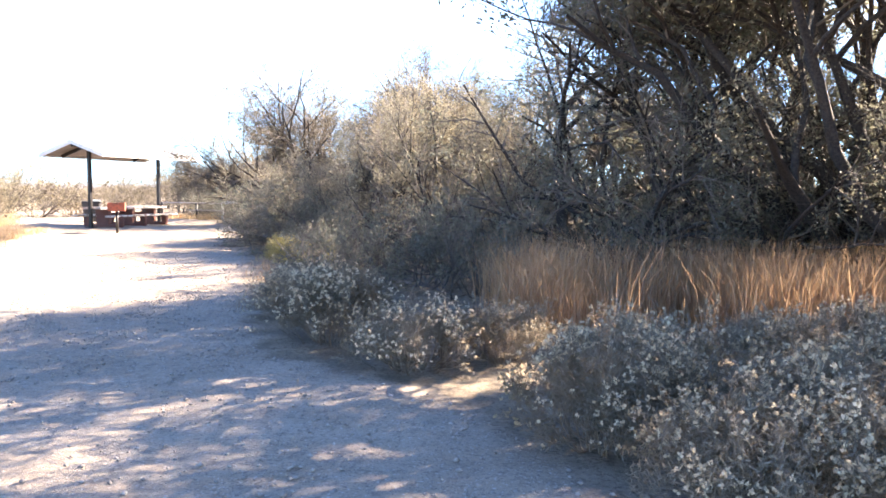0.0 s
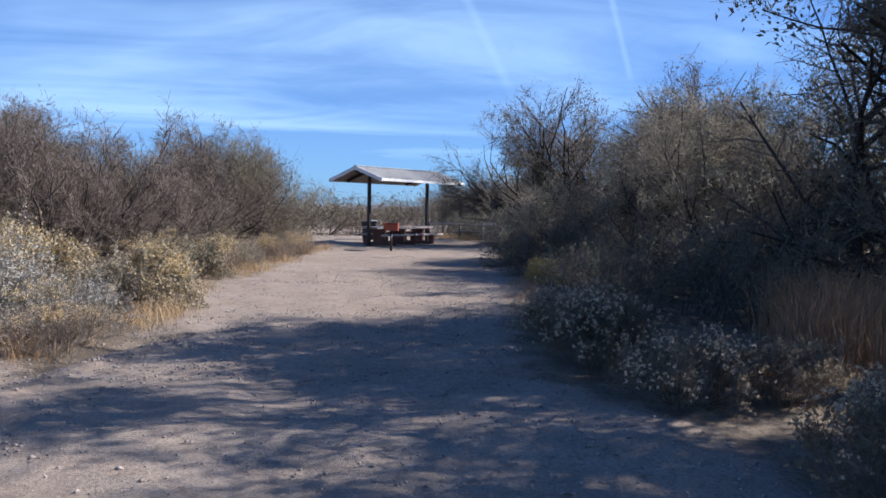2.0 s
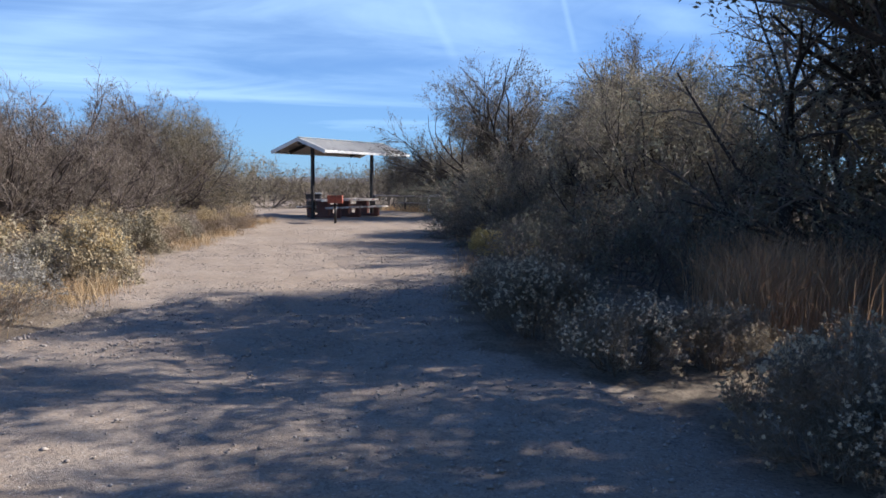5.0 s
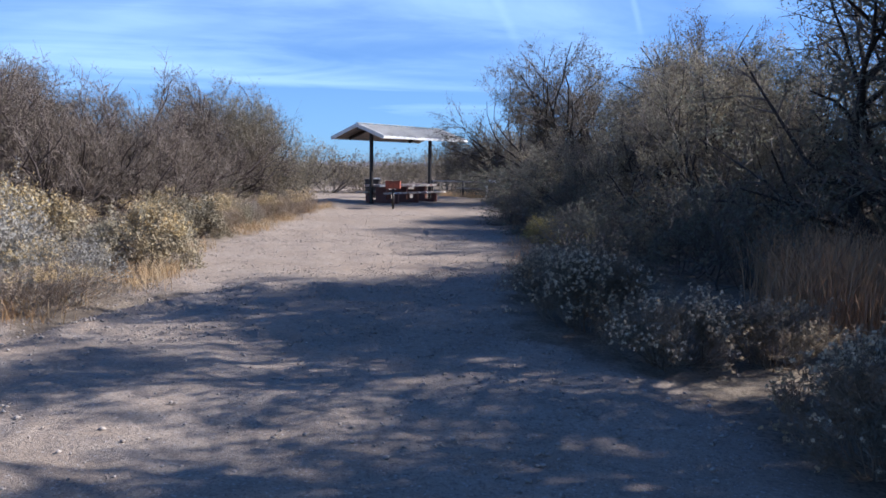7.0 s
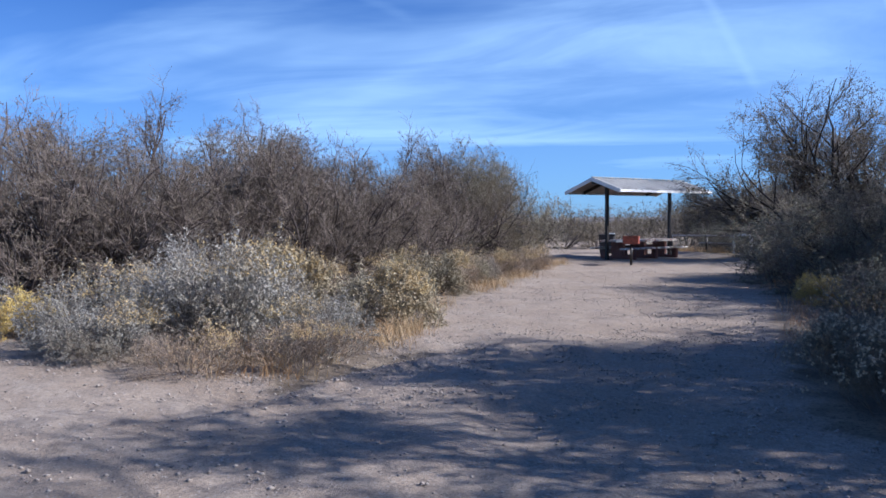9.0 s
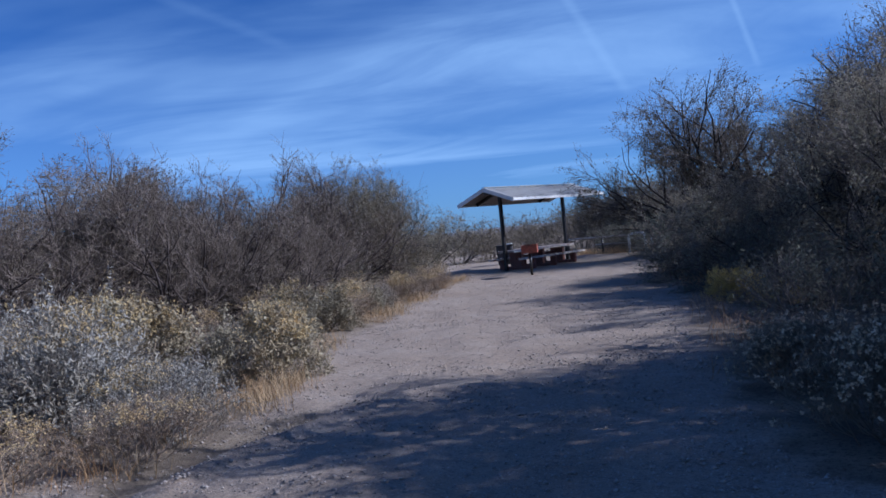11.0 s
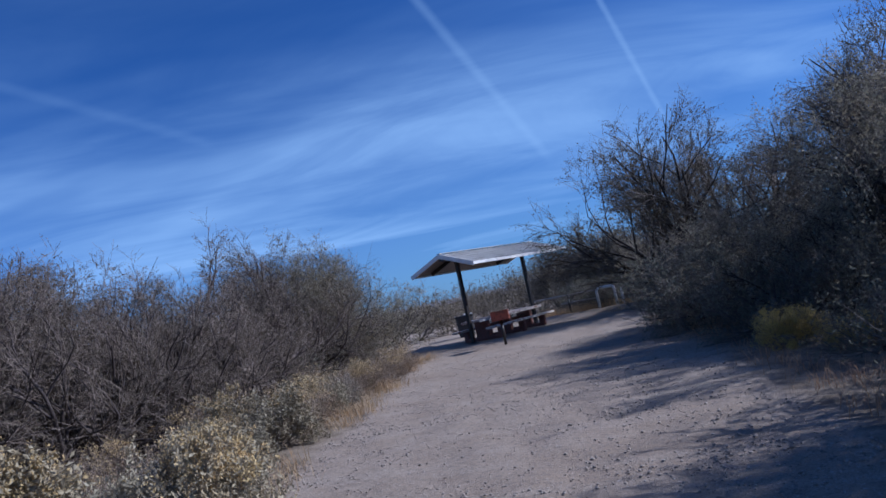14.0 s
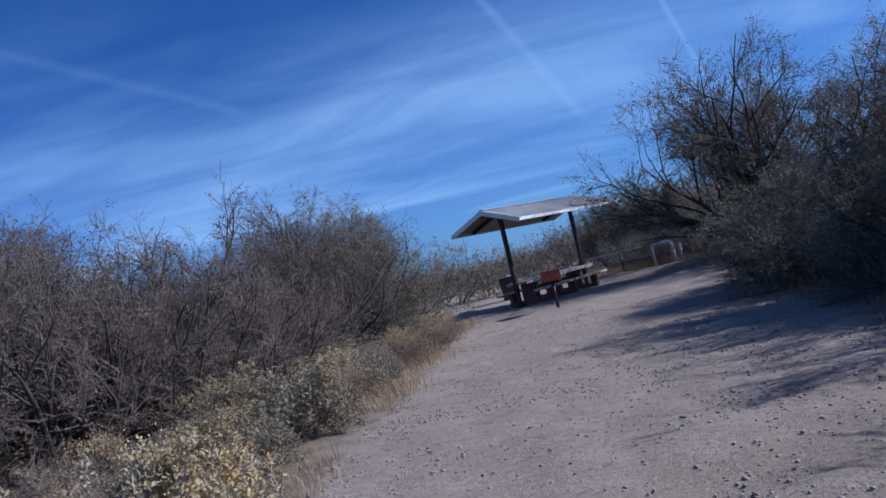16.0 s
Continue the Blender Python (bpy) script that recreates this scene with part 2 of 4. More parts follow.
# ---------------------------------------------------------------- mesh helpers
def mesh_of(name, verts, faces, mat, smooth=True):
    me = bpy.data.meshes.new(name)
    me.from_pydata(verts, [], faces)
    me.materials.append(mat)
    if smooth:
        me.polygons.foreach_set("use_smooth", np.ones(len(me.polygons), dtype=bool))
    me.update()
    return me


def arrays_mesh(name, v, f, mat, smooth=False):
    """A mesh from an array of corners and one of triangles or quads."""
    me = bpy.data.meshes.new(name)
    v, f = np.asarray(v, dtype=np.float32), np.asarray(f, dtype=np.int32)
    sides = f.shape[1]
    me.vertices.add(len(v))
    me.vertices.foreach_set("co", v.ravel())
    me.loops.add(f.size)
    me.loops.foreach_set("vertex_index", f.ravel())
    me.polygons.add(len(f))
    me.polygons.foreach_set("loop_start", np.arange(0, f.size, sides, dtype=np.int32))
    if smooth:
        me.polygons.foreach_set("use_smooth", np.ones(len(f), dtype=bool))
    me.materials.append(mat)
    me.update(calc_edges=True)
    return me


def part(name, bm, mat, parent, label="", smooth=False):
    """Links a bmesh as one mesh object under a thing or a part."""
    me = bpy.data.meshes.new(name)
    bm.to_mesh(me)
    bm.free()
    me.materials.append(mat)
    if smooth:
        me.polygons.foreach_set("use_smooth", np.ones(len(me.polygons), dtype=bool))
    ob = new(name, me)
    ob.parent = parent
    return tagged(ob, label)


def child(name, me, parent, label=""):
    ob = new(name, me)
    ob.parent = parent
    return tagged(ob, label)


def box(sx, sy, sz, at=(0, 0, 0), bevel=0.01, turn=None, bm=None):
    bm = bm or bmesh.new()
    made = bmesh.ops.create_cube(bm, size=1.0)["verts"]
    m = Matrix.Translation(at) @ (turn or Matrix()) @ Matrix.Diagonal((sx, sy, sz, 1))
    bmesh.ops.transform(bm, matrix=m, verts=made)
    if bevel:
        edges = list({e for v in made for e in v.link_edges})
        bmesh.ops.bevel(bm, geom=edges, offset=bevel, segments=2, affect="EDGES")
    return bm


def pipe(points, r, sides=10, bm=None):
    """A round bar along points, with closed ends."""
    bm = bm or bmesh.new()
    pts = [Vector(p) for p in points]
    rings = []
    for i, p in enumerate(pts):
        d = (pts[min(i + 1, len(pts) - 1)] - pts[max(i - 1, 0)]).normalized()
        a = d.orthogonal().normalized() if i == 0 else (a - d * a.dot(d)).normalized()
        b = d.cross(a)
        rings.append([bm.verts.new(p + r * (math.cos(2 * math.pi * k / sides) * a + math.sin(2 * math.pi * k / sides) * b))
                      for k in range(sides)])
    for lo, hi in zip(rings, rings[1:]):
        for k in range(sides):
            bm.faces.new((lo[k], lo[(k + 1) % sides], hi[(k + 1) % sides], hi[k]))
    bm.faces.new(rings[0][::-1])
    bm.faces.new(rings[-1])
    return bm


def thing(name, at, label, category, group="", turn=0.0):
    ob = new(name)
    ob.empty_display_size = 0.2
    ob.matrix_world = pose(*at, 0, 0, turn)
    return tagged(ob, label, category, group)


# ---------------------------------------------------------------- ground
ROAD_LEFT = ((-30, -40), (-30, 3.2), (-7.8, 4.5), (-6.4, 5.3), (-7.0, 7.4), (-7.6, 8.6), (-9.2, 11.0), (-10.2, 13.8), (-13.2, 20.8),
             (-14.4, 24.0), (-18.5, 27.0), (-22, 31), (-26, 40), (-30, 60))
ROAD_RIGHT = ((3.2, -40), (1.8, 0), (0.8, 3.6), (-0.2, 5.4), (-1.9, 6.6), (-3.1, 10.0), (-4.5, 14.5), (-5.9, 19.0), (-7.6, 23.5),
              (-8.6, 28.5), (-10.5, 30.5), (-15, 34), (-20, 40), (-25, 60))


def road_x(line, y):
    return np.interp(y, [p[1] for p in line], [p[0] for p in line])


def rise(x, y):
    """Height of the ground: flat on the track, uneven beyond it."""
    x, y = np.asarray(x, float), np.asarray(y, float)
    h = 0.009 * np.sin(1.7 * x + 0.6 * y) + 0.007 * np.sin(2.3 * y - 1.1 * x + 1.0) + 0.004 * np.sin(5.1 * x + 3.3 * y)
    away = np.clip((np.hypot(x + 5, y - 10) - 60) / 300, 0, 1)
    # a low graded bank beyond the clearing
    bank_d = (x + 10.0) * 0.35 + (y - 31.0) * 0.94
    bank = 0.16 * np.exp(-(bank_d / 0.55) ** 2) * np.clip((x + 15.5) / 2.0, 0, 1) * np.clip((-5 - x) / 2, 0, 1)
    # worn lip of the track with a shallow litter-filled dip behind it
    lip = edge_dip(x, y, -5.68, 0.14) * 0.055 - edge_dip(x, y, -6.1, 0.24) * 0.07
    return h + bank + lip - 1.0 * away


def edge_dip(x, y, at, wide):
    line = at - 0.05 * (y - 5.0) + 0.07 * np.sin(1.9 * y)
    return np.exp(-((x - line) / wide) ** 2) * np.clip((y - 3.4) / 0.9, 0, 1) * np.clip((8.2 - y) / 1.5, 0, 1)


def lumps(x, y):
    """Scuffs and shallow footprints, a centimetre or so deep."""
    rng = np.random.default_rng(8)
    h = np.zeros_like(x)
    for _ in range(14):
        a, k = rng.uniform(0, 2 * np.pi), rng.uniform(4, 15)
        h += np.sin(k * (x * np.cos(a) + y * np.sin(a)) + rng.uniform(0, 6.3) + 1.5 * np.sin(0.9 * x + a)) / k
    return 0.017 * h


def build_ground():
    def axis(c, near, step):
        a = list(np.arange(-near, near + 1e-6, step))
        g, d = near, step
        while g < 2600:
            d *= 1.22
            g += d
            a = [-g] + a + [g]
        return np.array(a) + c
    xs, ys = axis(-7.0, 13.0, 0.12), axis(13.0, 17.0, 0.12)
    X, Y = np.meshgrid(xs, ys)
    rng = np.random.default_rng(5)
    near = (np.abs(X + 7) < 13) & (np.abs(Y - 13) < 17)
    Z = rise(X, Y) + near * rng.normal(0, 0.004, X.shape) + near * lumps(X, Y)
    v = np.stack([X, Y, Z], -1).reshape(-1, 3)
    w = len(xs)
    i = (np.arange(len(ys) - 1)[:, None] * w + np.arange(w - 1)[None]).ravel()
    me = arrays_mesh("ground", v, np.stack([i, i + 1, i + 1 + w, i + w], -1), M_GROUND, True)
    inside = np.minimum(X - road_x(ROAD_LEFT, Y), road_x(ROAD_RIGHT, Y) - X)
    inside = inside - 1.3 * edge_dip(X, Y, -6.12, 0.3)
    att = me.attributes.new("road", "FLOAT", "POINT")
    far = np.clip((np.hypot(X + 7, Y - 13) - 45) / 30, 0, 1)
    att.data.foreach_set("value", np.maximum(np.clip(0.5 + inside / 1.2, 0, 1), 0.3 * far).astype(np.float32).ravel())
    tagged(new("ground", me), "pale packed gravel track and dry litter-strewn desert soil", "ground", kind="structure")


build_ground()


def build_gravel():
    rng = np.random.default_rng(9)
    n = 62000
    y = 1.5 + 21 * rng.uniform(0, 1, n) ** 1.25
    t = rng.uniform(0, 1, n)
    xl, xr = np.maximum(road_x(ROAD_LEFT, y), -14), road_x(ROAD_RIGHT, y)
    x = xl + t * (xr - xl)
    drift = np.sin(0.9 * x + 1.3) * np.sin(0.7 * y + 0.4 * x) + 0.4 * np.sin(2.9 * y - x)
    keep = rng.uniform(0, 1, n) < np.clip(0.55 + 0.45 * drift, 0.12, 1) * np.clip(1.6 - y / 16, 0.15, 1)
    x, y = x[keep], y[keep]
    size = 0.0055 + 0.017 * rng.uniform(0, 1, len(x)) ** 4.0
    base = np.array([(1, 0, 0), (-1, 0, 0), (0, 1, 0), (0, -1, 0), (0, 0, 0.75), (0, 0, -0.5)], float)
    tri = np.array([(0, 2, 4), (2, 1, 4), (1, 3, 4), (3, 0, 4), (2, 0, 5), (1, 2, 5), (3, 1, 5), (0, 3, 5)])
    jit = base[None] * size[:, None, None] * rng.uniform(0.6, 1.35, (len(x), 6, 1))
    turn = rng.uniform(0, 6.28, len(x))
    c, s = np.cos(turn)[:, None], np.sin(turn)[:, None]
    v = np.stack([jit[..., 0] * c - jit[..., 1] * s + x[:, None], jit[..., 0] * s + jit[..., 1] * c + y[:, None],
                  jit[..., 2] + (rise(x, y) + 0.2 * size)[:, None]], -1)
    f = tri[None] + 6 * np.arange(len(x))[:, None, None]
    me = arrays_mesh("gravel", v.reshape(-1, 3), f.reshape(-1, 3), M_STONE)
    tagged(new("gravel", me), "loose grey and tan pebbles scattered over the track", "gravel", kind="stuff")


build_gravel()


# ---------------------------------------------------------------- plants
def unit(a):
    return a / np.maximum(np.linalg.norm(a, axis=-1, keepdims=True), 1e-9)


def sprout(rng, start, way, length, radius, k, wander, lift, taper=0.35):
    """Branches as bent lines: points (n, k + 1, 3) and radii (n, k + 1)."""
    n = len(start)
    pts, p, d = [start], start.copy(), unit(way)
    for i in range(k):
        p = p + d * (length / k)[:, None]
        pts.append(p)
        d = unit(d + rng.normal(0, wander, (n, 3)) + np.array([0, 0, lift]))
    pts = np.stack(pts, 1)
    pts[..., 2] = np.maximum(pts[..., 2], 0.01)
    return pts, radius[:, None] * np.linspace(1, taper, k + 1)[None]


def offshoots(rng, pts, rad, per, spread, length, tmin=0.25, shrink=0.6, tmax=1.0):
    n, k1 = pts.shape[:2]
    t = rng.uniform(tmin, tmax, (n, per)) * (k1 - 1.001)
    i = t.astype(int)
    f = (t - i)[..., None]
    r = np.arange(n)[:, None]
    a, b = pts[r, i], pts[r, i + 1]
    start = (a + (b - a) * f).reshape(-1, 3)
    along = unit(b - a).reshape(-1, 3)
    side = unit(np.cross(along, rng.normal(0, 1, along.shape)))
    ang = np.radians(rng.normal(spread, spread * 0.25, len(start)))[:, None]
    way = along * np.cos(ang) + side * np.sin(ang)
    run = length * rng.uniform(0.55, 1.25, len(start)) * (1.25 - 0.6 * (t / (k1 - 1)).ravel())
    return start, way, run, rad[r, i].ravel() * shrink


def tubes(sets, sides):
    """Prisms round sets of (points, radii)."""
    vs, fs, base = [], [], 0
    for pts, rad in sets:
        n, k1 = pts.shape[:2]
        d = np.empty_like(pts)
        d[:, 1:-1] = pts[:, 2:] - pts[:, :-2]
        d[:, 0], d[:, -1] = pts[:, 1] - pts[:, 0], pts[:, -1] - pts[:, -2]
        d = unit(d)
        ref = np.where(np.abs(d[:, :1, 2:]) > 0.9, np.array([1.0, 0, 0]), np.array([0, 0, 1.0]))
        a = unit(np.cross(d, np.broadcast_to(ref, d.shape)))
        b = np.cross(d, a)
        q = 2 * np.pi * np.arange(sides) / sides
        ring = a[:, :, None] * np.cos(q)[:, None] + b[:, :, None] * np.sin(q)[:, None]
        v = pts[:, :, None] + ring * rad[:, :, None, None]
        vs.append(v.reshape(-1, 3))
        i = (np.arange(n)[:, None, None] * k1 + np.arange(k1 - 1)[None, :, None]) * sides
        s = np.arange(sides)[None, None]
        s2 = (s + 1) % sides
        fs.append(np.stack([i + s, i + s2, i + sides + s2, i + sides + s], -1).reshape(-1, 4) + base)
        base += len(vs[-1])
    return np.concatenate(vs), np.concatenate(fs)


def leaves(rng, pts, per, size, droop=0.0, slim=0.4, off=0.0, tmin=0.0, tmax=1.0, patch=None, gap=0.3, low=0.45):
    """Small folded leaf clumps, each a bent diamond, along the twigs."""
    n, k1 = pts.shape[:2]
    t = rng.uniform(tmin, tmax, (n, per)) * (k1 - 1.001)
    i = t.astype(int)
    r = np.arange(n)[:, None]
    p = (pts[r, i] + (pts[r, i + 1] - pts[r, i]) * (t - i)[..., None]).reshape(-1, 3)
    if patch:
        lump = np.sin(patch * p[:, 0] + 1.7 * p[:, 2]) + np.sin(patch * p[:, 1] - 2.1 * p[:, 2] + 1.0) + np.sin(0.6 * patch * (p[:, 0] + p[:, 1]))
        high = p[:, 2] >= np.quantile(p[:, 2], low)
        p = p[(lump + rng.normal(0, 0.5, len(p)) > gap) & high]
    m = len(p)
    p = p + rng.normal(0, off, (m, 3)) if off else p
    a = unit(rng.normal(0, 1, (m, 3)) + np.array([0, 0, -droop]))
    b = unit(np.cross(a, rng.normal(0, 1, (m, 3))))
    c = np.cross(a, b)
    s = size * rng.uniform(0.5, 1.3, m)[:, None]
    mid = p + a * s * 0.5
    v = np.stack([p, mid + b * s * slim * 0.5 + c * s * 0.12, p + a * s, mid - b * s * slim * 0.5 + c * s * 0.12], 1).reshape(-1, 3)
    j = 4 * np.arange(m)[:, None]
    return v, np.concatenate([j + [[0, 1, 2]], j + [[0, 2, 3]]])


def flower_knots(rng, tips, share, per, size):
    """Rounded knots of small bracts at the outer tips, in loose patches."""
    out = np.hypot(np.hypot(tips[:, 0], tips[:, 1]), tips[:, 2])
    lump = np.sin(9 * tips[:, 0] + 4 * tips[:, 2]) + np.sin(8 * tips[:, 1] - 5 * tips[:, 2] + 1)
    t = tips[(out > np.quantile(out, 1 - share)) & (lump + rng.normal(0, 0.7, len(tips)) > -0.3)]
    c = np.repeat(t, per, axis=0)
    way = unit(rng.normal(0, 1, c.shape) + np.array([0, 0, 0.5]))
    line = np.stack([c + way * size * 0.1, c + way * size * 0.5], 1)
    return leaves(rng, line, 1, size, -0.8, 0.8)


def within(g, p):
    """How far out points lie in a plant's rounded, uneven crown: below 1 is inside."""
    cx, cy, wide, high, skirt = g["dome"]
    x, y, z = p[..., 0] - cx, p[..., 1] - cy, p[..., 2]
    q = np.arctan2(y, x)
    lumps = 1.0 + 0.10 * np.sin(3 * q + 1.3 * wide + 2 * z / high) + 0.07 * np.sin(7 * q + 5 * z / high + wide)
    r = np.sqrt((x * x + y * y) / wide ** 2 + (z / high) ** 2) / lumps
    return np.where(z < skirt, 9.0, r)


def plant_meshes(rng, kind):
    """Wood, twig and leaf meshes of one plant of a kind, about as large as life."""
    g = KINDS[kind]
    n = g["stems"]
    q = rng.uniform(0, 2 * np.pi, n)
    lean = np.radians(rng.uniform(*g["lean"], n))
    way = np.stack([np.cos(q) * np.sin(lean), np.sin(q) * np.sin(lean), np.cos(lean)], -1)
    if "dome" in g:
        way[:, :2] += 0.2 * np.array(g["dome"][:2])
    start = np.stack([np.cos(q), np.sin(q), 0 * q], -1) * g.get("foot", 0.15) * rng.uniform(0.2, 1, n)[:, None]
    start[:, 2] = -0.03
    pts, rad = sprout(rng, start, way, g["length"] * rng.uniform(0.7, 1.15, n), g["radius"] * rng.uniform(0.6, 1.1, n), 8, g["wander"], g["lift"], 0.16)
    if "dome" in g:
        for _ in range(3):
            over = np.maximum(within(dict(g, dome=(*g["dome"][:4], -1)), pts[:, -1]) / 0.97, 1.0)[:, None, None]
            pts = pts[:, :1] + (pts - pts[:, :1]) / over
    wood, twig, last = [(pts, rad)], [], pts
    for lev, (per, spread, length, k, wander, lift) in enumerate(g["levels"]):
        s, w, run, r0 = offshoots(rng, pts, rad, per, spread, length, g.get("from", 0.25))
        pts, rad = sprout(rng, s, w, run, np.maximum(r0, g["thin"]), k, wander, lift)
        if "dome" in g:
            keep = within(g, pts[:, -1]) < 1.0 + rng.exponential(g.get("stray", 0.05), len(pts))
            pts, rad = pts[keep], rad[keep]
        (wood if lev < g["woody"] else twig).append((pts, rad))
        last = pts
    out = {"wood": arrays_mesh(kind + "_wood", *tubes(wood, 6 if g["radius"] > 0.03 else 4), g["bark"], True)}
    if twig:
        out["twig"] = arrays_mesh(kind + "_twig", *tubes(twig, 3), g["twigs"], True)
    for key, mat, per, size, droop, slim, off, *span in g["leaves"]:
        out[key] = arrays_mesh(kind + "_" + key, *leaves(rng, last, per, size, droop, slim, off, *span), mat)
    if "heads" in g:
        mat, share, per, size = g["heads"]
        out["flower_heads"] = arrays_mesh(kind + "_heads", *flower_knots(rng, last[:, -1], share, per, size), mat)
    return out


